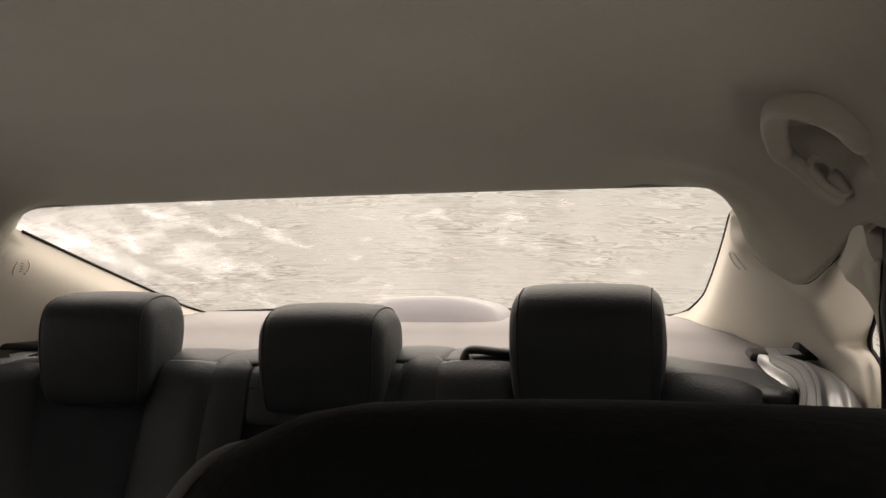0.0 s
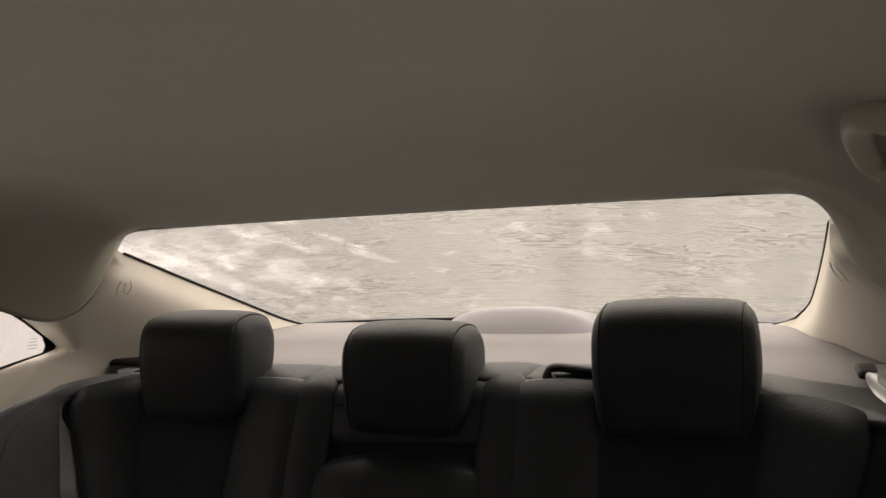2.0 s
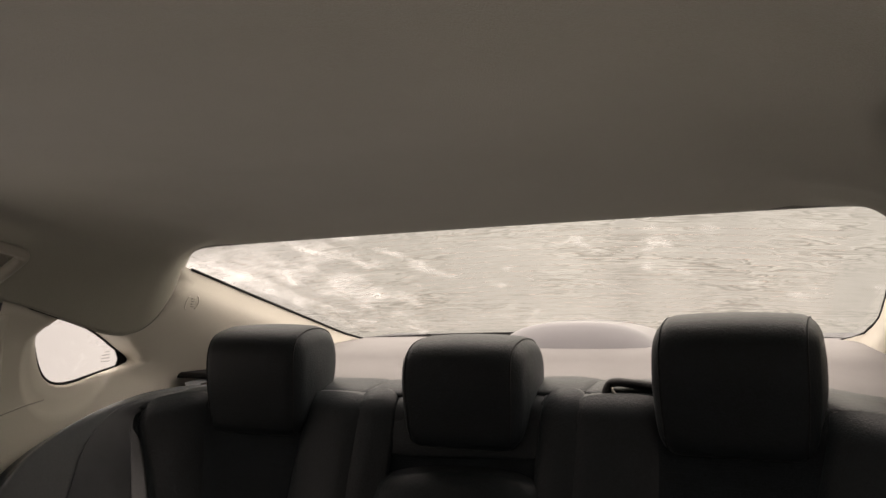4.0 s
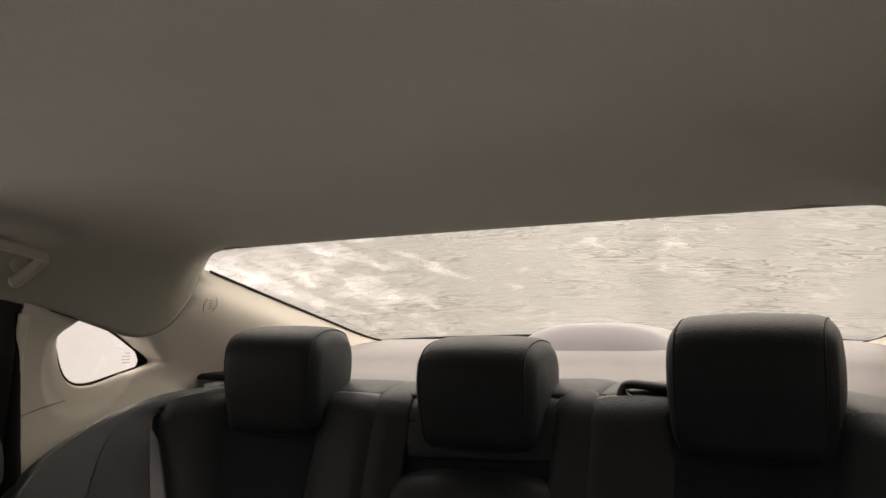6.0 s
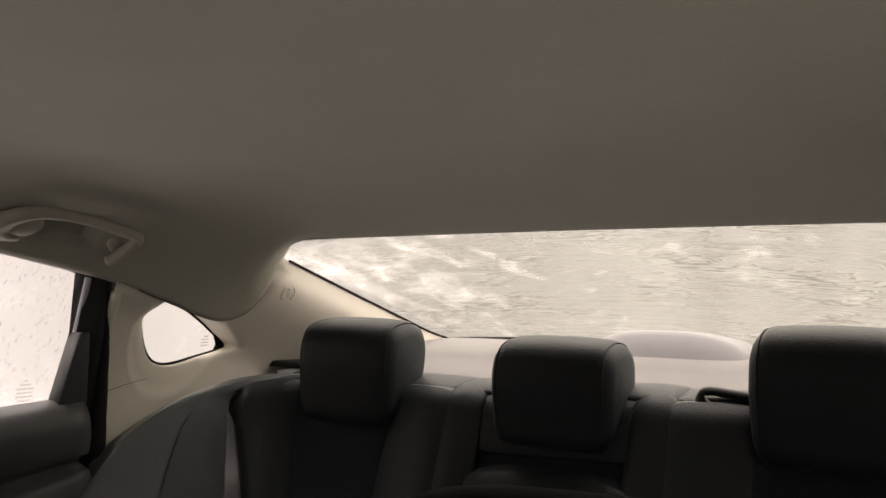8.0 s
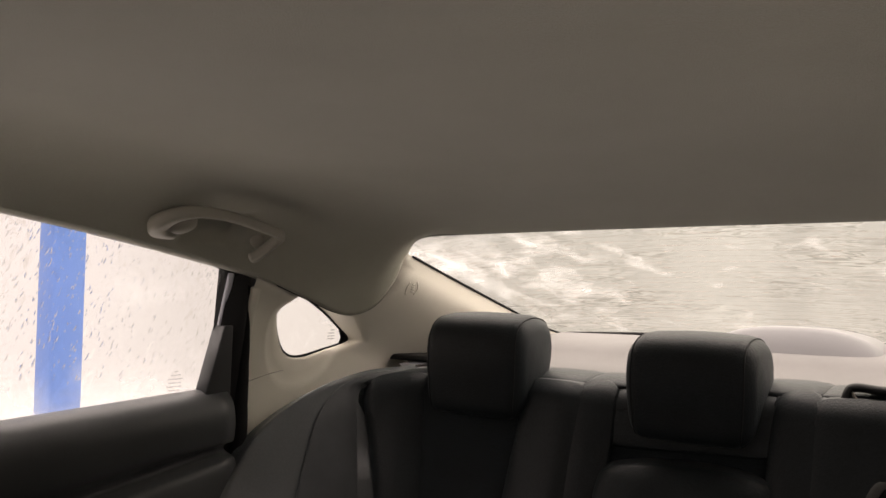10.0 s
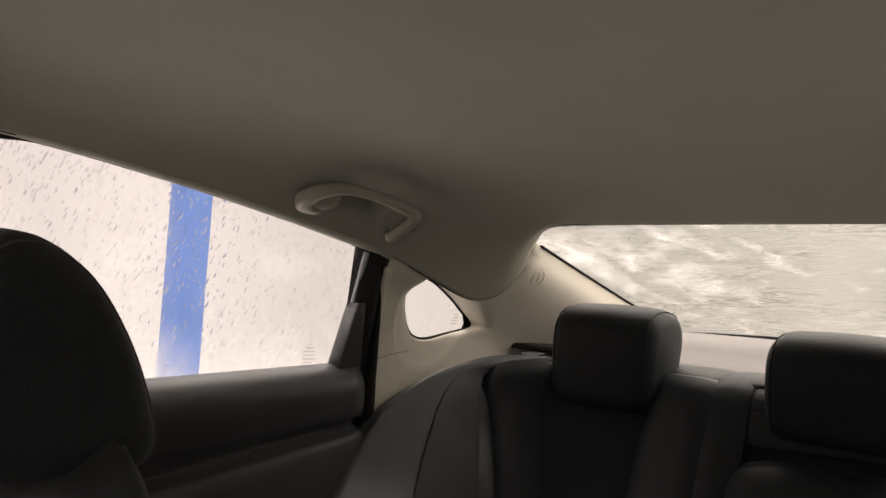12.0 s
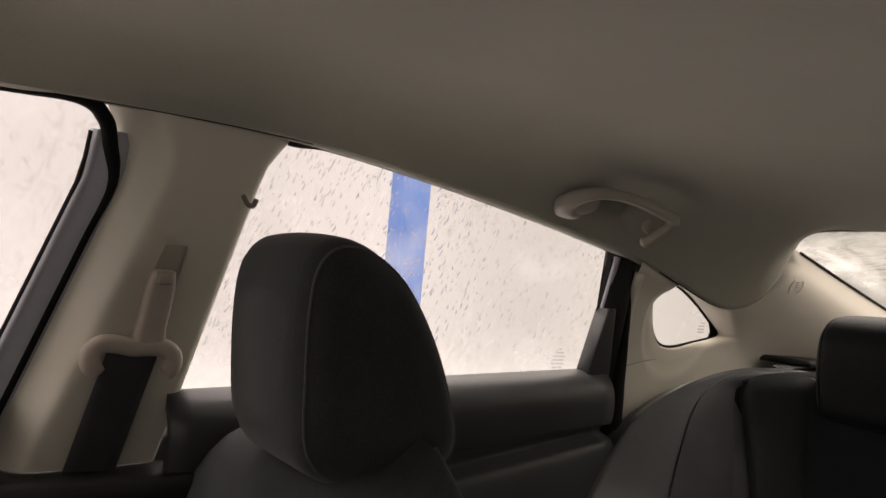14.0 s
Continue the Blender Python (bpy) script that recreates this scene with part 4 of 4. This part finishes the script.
# ---- centre pillars with belts ----
def build_centre_pillar(s):
    root = thing("centre_pillar", "beige plastic centre pillar trim with belt slider", "pillar trim", group="centre pillars")
    rows = []
    for k in range(20):
        z = 0.858 + (1.292 - 0.858) * k / 19
        f = k / 19
        yf, yr = pillar_front(z) - 0.03 * smoothstep(0.82, 1, f), 0.305 + 0.095 * f + 0.028 * smoothstep(0.82, 1, f)
        x0 = glass_x(z) - 0.004
        xi = glass_x(z) - 0.052 + 0.018 * f
        row = [(x0, yf - 0.004), (x0 - 0.010, yf + 0.002), (x0 - 0.026, yf + 0.016), (xi - 0.002, yf + 0.034), (xi - 0.009, yf + 0.052), (xi - 0.003, (yf + yr) / 2), (xi + 0.006, yr - 0.03), (xi + 0.014, yr - 0.008), (x0 - 0.006, yr), (x0, yr)]
        pts = spline([(a, b, 0) for a, b in row], 33)
        rows.append([(s * p.x, p.y, z) for p in pts])
    part("panel", sheet(rows), M_pillar, root)

    seam = []
    for y in np.linspace(0.165, 0.425, 16):
        xe, ze = lerp_table(LINER, y)[:2]
        seam.append((s * (xe + 0.0015), y, ze - 0.0030))
    part("top_gap", tube(seam, 0.0022, 6), M_rubber, root, "dark line for the shaded gap below the headliner")

    def face(y, z, off=0.0):
        f = (z - 0.875) / 0.377
        return Vector((s * (glass_x(z) - 0.052 + 0.018 * f - 0.003 - off), y, z))
    part("lower_cover", box(bmesh.new(), (min(s * 0.625, s * 0.72), 0.085, 0.36), (max(s * 0.625, s * 0.72), 0.345, 0.857), 0.02, 3), M_black, root, "black lower pillar cover")
    # slider track and adjuster
    part("track", thicken(sheet([[face(0.262 + 0.13 * (z - 1.0) + w, z, 0.0015) for w in (-0.017, -0.012, 0.0, 0.012, 0.017)] for z in np.linspace(0.99, 1.119, 12)]), 0.001), M_handle, root)
    slider = part("adjuster", tube([face(0.262 + 0.10 * (z - 1.0), z, 0.008) for z in np.linspace(0.996, 1.090, 10)], lambda f: 0.0165 * (1 - 0.25 * f ** 8) + 0.006 * max(0.0, 1 - 3 * f), 24, flat=0.6, up=(1, 0, 0), square=0.6), M_ring, root, "belt height adjuster")
    c = face(0.262 + 0.10 * 0.082, 1.082, 0.018)
    part("button", box(bmesh.new(), (c.x - 0.003, c.y - 0.008, c.z - 0.008), (c.x + 0.003, c.y + 0.008, c.z + 0.006), 0.002, 2), M_handle, slider, "small press button")
    ring = thing("belt_ring", "beige belt ring holding the black webbing", "seat belt", group="front belts")
    c = face(0.247, 0.995, 0.016)
    pts = []
    for dy, dz in ((-0.034, -0.024), (-0.043, -0.014), (-0.044, 0.0), (-0.033, 0.009), (-0.016, 0.009), (0.0, 0.006), (0.016, 0.007), (0.033, 0.006), (0.044, -0.002), (0.045, -0.015), (0.038, -0.024)):
        pts.append((c.x, c.y + dy, c.z + dz))
    part("ring", tube(spline(pts, 40), lambda f: 0.0105 + 0.002 * abs(2 * f - 1) ** 2 - 0.004 * abs(2 * f - 1) ** 8, 14, flat=0.7, up=(1, 0, 0)), M_ring, ring)
    rows = []
    for k in range(14):
        z = 0.995 - 0.36 * k / 13
        y = 0.247 - 0.20 * (0.995 - z)
        rows.append([face(y + w, z, 0.016 - 0.02 * k / 13) for w in np.linspace(-0.028, 0.028, 5)])
    part("webbing", thicken(sheet(rows), 0.0015), M_belt, ring, "dark woven belt webbing")
    hook = thing("coat_hook", "small dark coat hook by the centre pillar", "coat hook", group="coat hooks")
    part("hook", tube(spline([(s * 0.624, 0.352, 1.184), (s * 0.616, 0.3555, 1.174), (s * 0.614, 0.361, 1.173), (s * 0.614, 0.3645, 1.181)], 12), 0.0032, 8), M_hook, hook)


for s in (-1, 1):
    build_centre_pillar(s)


# ---- grab handles ----
def grab_handle(s, y0, y1, hook, label):
    root = thing("grab_handle", label, "grab handle", group="grab handles")

    def at(y, z, out):
        if s < 0:
            p = Vector(liner_side(y, z)) + Vector((-0.85, 0, -0.50)) * out
            return (-p.x, p.y, p.z)
        p = Vector(liner_side(y, z, s)) + Vector((-0.85, 0, -0.50)) * out * 0.97
        p.y += 0.052 * (1 - (y - y0) / (y1 - y0))
        return (p.x + 0.003, p.y, p.z + 0.010)
    k = (y1 - y0) / 0.2
    dz = 0.0 if y0 > 0.5 else 0.060
    grip = [(0.040, 1.226, 0.006), (0.018, 1.230, 0.012), (0.009, 1.240, 0.018), (0.016, 1.253, 0.024), (0.036, 1.262, 0.028), (0.060, 1.2645, 0.030), (0.095, 1.2625, 0.031), (0.135, 1.257, 0.031), (0.170, 1.250, 0.031), (0.198, 1.2435, 0.031),
            (0.2075, 1.237, 0.030), (0.206, 1.229, 0.029), (0.198, 1.216, 0.028), (0.190, 1.205, 0.026), (0.184, 1.199, 0.022)]
    if hook:      # shorter foot beside the coat hook
        grip[-4:] = [(0.206, 1.227, 0.029), (0.206, 1.215, 0.028), (0.2045, 1.203, 0.026), (0.202, 1.193, 0.022)]
    pts = [at(y0 + a * k, z + dz, o) for a, z, o in grip]
    part("grip", tube(spline(pts, 70), lambda f: (0.0090 + (0.0085 if hook else 0.0055) * smoothstep(0.45, 0.10, f) + 0.0020 * max(0.0, f * 4 - 3)) * min(1.0, (1 - ((f - 0.955) / 0.047) ** 2) ** 0.5 if f > 0.955 else 1.0), 28, flat=0.85, square=0.62), M_handle, root)
    for a, z, ry, rz in ((0.040, 1.242, 0.036, 0.022), (0.192, 1.222, 0.014, 0.014) if hook else (0.196, 1.222, 0.014, 0.017)):
        c = at(y0 + a * k, z + dz, -0.008 if hook else 0.004)
        bm = bmesh.new()
        bmesh.ops.create_uvsphere(bm, u_segments=20, v_segments=12, radius=1.0, matrix=Matrix.Translation(c) @ Matrix.Diagonal((0.024 if ry > 0.03 else 0.010, ry, rz, 1)))
        part("mount", bm, M_handle, root)
    if hook:
        ring = []
        for q in range(28):      # U-shaped plate folded against the liner, open at its upper half
            a = 2 * math.pi * q / 28
            u, v = 0.017 * math.cos(a), 0.0095 * math.sin(a)
            ring.append(at(y0 + 0.184 - 0.30 * u + 0.45 * v, 1.214 - 0.90 * u, 0.019 + 1.05 * v))
        part("hook", tube(ring, 0.0046, 14, closed=True, square=0.7), M_handle, root, "small fold-down coat hook")
        c = [at(y0 + 0.184 - 0.30 * u, 1.214 - 0.90 * u, 0.019) for u in (-0.001, 0.006, 0.012, 0.018)]
        part("hook_plate", tube(c, lambda f: 0.0095 * (1 - 0.3 * f * f), 14, flat=0.55, up=(1, 0, 0), square=0.7), M_handle, root)
    return root


def liner_side(y, z, s=-1):
    """The point on the side of the headliner at this place along the car and height."""
    xe, ze, zc, p = lerp_table(LINER, y)
    ze += liner_lift(y) if s > 0 else 0.0
    f = (zc - max(z, ze)) / (zc - ze)
    return (xe * min(1.0, max(0.0, f)) ** (1 / p), y, z)


grab_handle(-1, 0.818, 1.018, False, "beige plastic grab handle above the rear door")
grab_handle(1, 0.818, 1.018, True, "beige plastic grab handle with fold-down coat hook")
grab_handle(-1, -0.150, 0.045, False, "beige plastic grab handle above the front door")

# ---- belts of the rear seat ----
guide = thing("belt_guide", "black plastic belt guide standing on the seat top", "belt guide")
loop = [(0.206, 1.334, 0.968), (0.204, 1.342, 0.998), (0.206, 1.349, 1.016), (0.214, 1.353, 1.0225), (0.240, 1.355, 1.021), (0.295, 1.358, 1.015)]
part("frame", tube(spline(loop, 40), 0.0062, 10, flat=1.7, up=(0, 1, 0)), M_black, guide)
part("plate", thicken(sheet([[(x, 1.366, z) for z in (0.965, 0.985, 1.004, 1.016)] for x in (0.206, 0.235, 0.265, 0.295)]), 0.003), M_black, guide)
# Shine on the guide's edge, put in as a strip of paler plastic.
part("lip", tube(spline([(0.2125, 1.343, 1.017), (0.217, 1.340, 1.010), (0.232, 1.339, 1.005), (0.290, 1.342, 1.001)], 18), 0.0017, 6), M_handle, guide, "shine along the edge, put in as a paler strip")

centre_belt = thing("rear_belt", "grey belt webbing hanging over the seat back", "seat belt", group="rear belts")
rows = []
for k in range(40):
    v = 0.825 * (1 - k / 39)
    rows.append([seat_surface(0.250 + w + 0.02 * (1 - v), v) + Vector((0, -0.014, 0.006)) for w in np.linspace(-0.023, 0.023, 6)])
edges = [[r[q] + Vector((0, -0.001, 0)) for r in rows] for q in (0, 5)]
part("webbing", thicken(sheet(rows), 0.0014), M_pale_belt, centre_belt)
for line in edges:
    part("rib", tube(line, 0.0009, 5), M_belt, centre_belt)
for s in (-1, 1):
    side_belt = thing("rear_belt", "grey belt webbing over the leather seat wing", "seat belt", group="rear belts")
    rows = []
    for k in range(40):
        f = k / 39
        if k < 8:
            g0 = f / (8 / 39)
            row = [Vector(((0.590 if s < 0 else 0.574) + w * 0.9, 1.445 - 0.065 * g0, 0.998 - 0.003 * g0)) for w in np.linspace(-0.023, 0.023, 6)]
        else:
            t = 0.10 + 0.75 * (f - 8 / 39) / (31 / 39)
            line = wing_row(t, 57)
            row = [line[q] + (Vector((-0.002, -0.004, 0.002)) if s < 0 else Vector((0.0, -0.005, 0.005))) for q in ((48, 47, 45, 44, 43, 41) if s < 0 else (46, 43, 41, 38, 36, 33))]
        rows.append([wing_side(p, s) for p in row])
    part("webbing", sheet(rows), M_pale_belt if s < 0 else M_lit_belt, side_belt)
    for q in (0, 2, 4) if s > 0 else (0, 5):
        part("rib", tube([r[q] for r in rows], 0.0006, 5), M_belt if s > 0 else M_pale_belt, side_belt)
for s in (-1, 1):
    slot = thing("belt_slot", "black plastic belt outlet at the shelf corner", "belt outlet", group="belt outlets")
    a, b = (-0.675, -0.555) if s < 0 else (0.563, 0.634)
    up = 0.0 if s < 0 else 0.008
    part("bezel", box(bmesh.new(), (a, 1.418, 0.999 + up), (b, 1.50, 1.011 + up), 0.005, 3), M_black, slot)
    if s > 0:
        part("corner", prism([(1.425, 1.010), (1.428, 1.034), (1.47, 1.044), (1.50, 1.044), (1.50, 1.010)], 0, 0.622, 0.652, 0.005), M_black, slot, "black corner cap beside the pillar")

# ---- cabin shell that closes the view and the light below and ahead ----
floor_pan = part("floor", box(bmesh.new(), (-0.72, -1.6, 0.22), (0.72, 1.9, 0.28), 0.01), M_carpet)
tagged(floor_pan, "dark carpet over the car floor", "floor", kind="structure")
for s in (-1, 1):
    a, b = sorted((s * 0.72, s * 0.78))
    side = part("wall_side", box(bmesh.new(), (a, -2.55, 0.25), (b, 2.0, 0.90), 0.02), M_paint)
    tagged(side, "painted lower body side of the car", "car body", kind="structure")
    a, b = sorted((s * 0.690, s * 0.74))
    skin = part("wall_quarter", prism([(1.05, 0.80), (2.0, 0.80), (2.0, 0.98), (1.62, 0.99), (1.36, 1.0), (1.05, 0.99)], 0, a, b), M_paint)
    tagged(skin, "painted rear quarter of the car", "car body", kind="structure")
    rail = part("trim_rail", tube([(s * (lerp_table(LINER, y)[0] + 0.03), y, lerp_table(LINER, y)[1] + 0.025) for y in np.linspace(-0.9, 1.0, 30)], 0.022, 8), M_paint)
    tagged(rail, "painted roof rail above the doors", "car body", kind="structure")
dash = thing("dashboard", "black dashboard under the windscreen", "dashboard")
part("body", box(bmesh.new(), (-0.70, -1.35, 0.45), (0.70, -0.75, 0.93), 0.06, 4), M_black, dash)
screen = thing("window_front", "raked windscreen wet with foam", "window", kind="structure")
g = part("pane", sheet([[(x, -1.50 + 0.58 * v, 0.93 + 0.29 * v) for x in np.linspace(-0.66 + 0.12 * v, 0.66 - 0.12 * v, 6)] for v in np.linspace(0, 1, 6)]), M_glass_front, screen)
g.visible_shadow = False
boot = part("wall_boot", box(bmesh.new(), (-0.74, 1.80, 0.4), (0.74, 2.35, 1.025), 0.04, 3), M_paint)
tagged(boot, "painted boot lid behind the rear window", "car body", kind="structure")

# Bonnet out of view, added as a white reflector for the headliner's front.
rows = [[(x, y, 0.925 - 0.030 * (x / 0.7) ** 2 - 0.10 * ((-1.45 - y) / 1.1) ** 2) for x in np.linspace(-0.74, 0.74, 15)] for y in np.linspace(-1.45, -2.55, 15)]
bonnet = part("wall_bonnet", thicken(sheet(rows), 0.01), M_bounce_white)
tagged(bonnet, "unseen white car bonnet, added to bounce light onto the headliner", "car body", kind="structure")
nose = part("wall_nose", box(bmesh.new(), (-0.74, -2.58, 0.25), (0.74, -2.50, 0.78), 0.03, 3), M_paint)
tagged(nose, "painted front end of the car", "car body", kind="structure")

# ---- car-wash hall ----
ground = part("ground", box(bmesh.new(), (-40, -40, -0.1), (40, 40, 0.0)), M_concrete, smooth=False)
tagged(ground, "unseen concrete floor of the wash hall, whitened to bounce light", "ground", kind="structure")


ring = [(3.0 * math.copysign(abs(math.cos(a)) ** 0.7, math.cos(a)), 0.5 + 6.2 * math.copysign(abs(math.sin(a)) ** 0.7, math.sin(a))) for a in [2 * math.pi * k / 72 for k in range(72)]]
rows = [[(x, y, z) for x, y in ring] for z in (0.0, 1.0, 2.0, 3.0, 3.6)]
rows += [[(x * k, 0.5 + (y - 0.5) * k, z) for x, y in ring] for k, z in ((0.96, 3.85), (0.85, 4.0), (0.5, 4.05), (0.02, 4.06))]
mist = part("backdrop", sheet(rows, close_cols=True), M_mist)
tagged(mist, "glowing backdrop for the bright misty wash hall", "backdrop", kind="structure")
post = thing("hall_post", "blue painted steel post of the wash hall", "post", at=(0, 0, 0))
part("shaft", box(bmesh.new(), (-2.36, 1.545, 0.0), (-2.25, 1.660, 3.7), 0.012), M_blue, post)
part("foot", box(bmesh.new(), (-2.41, 1.495, 0.0), (-2.20, 1.710, 0.03), 0.004), M_blue, post)
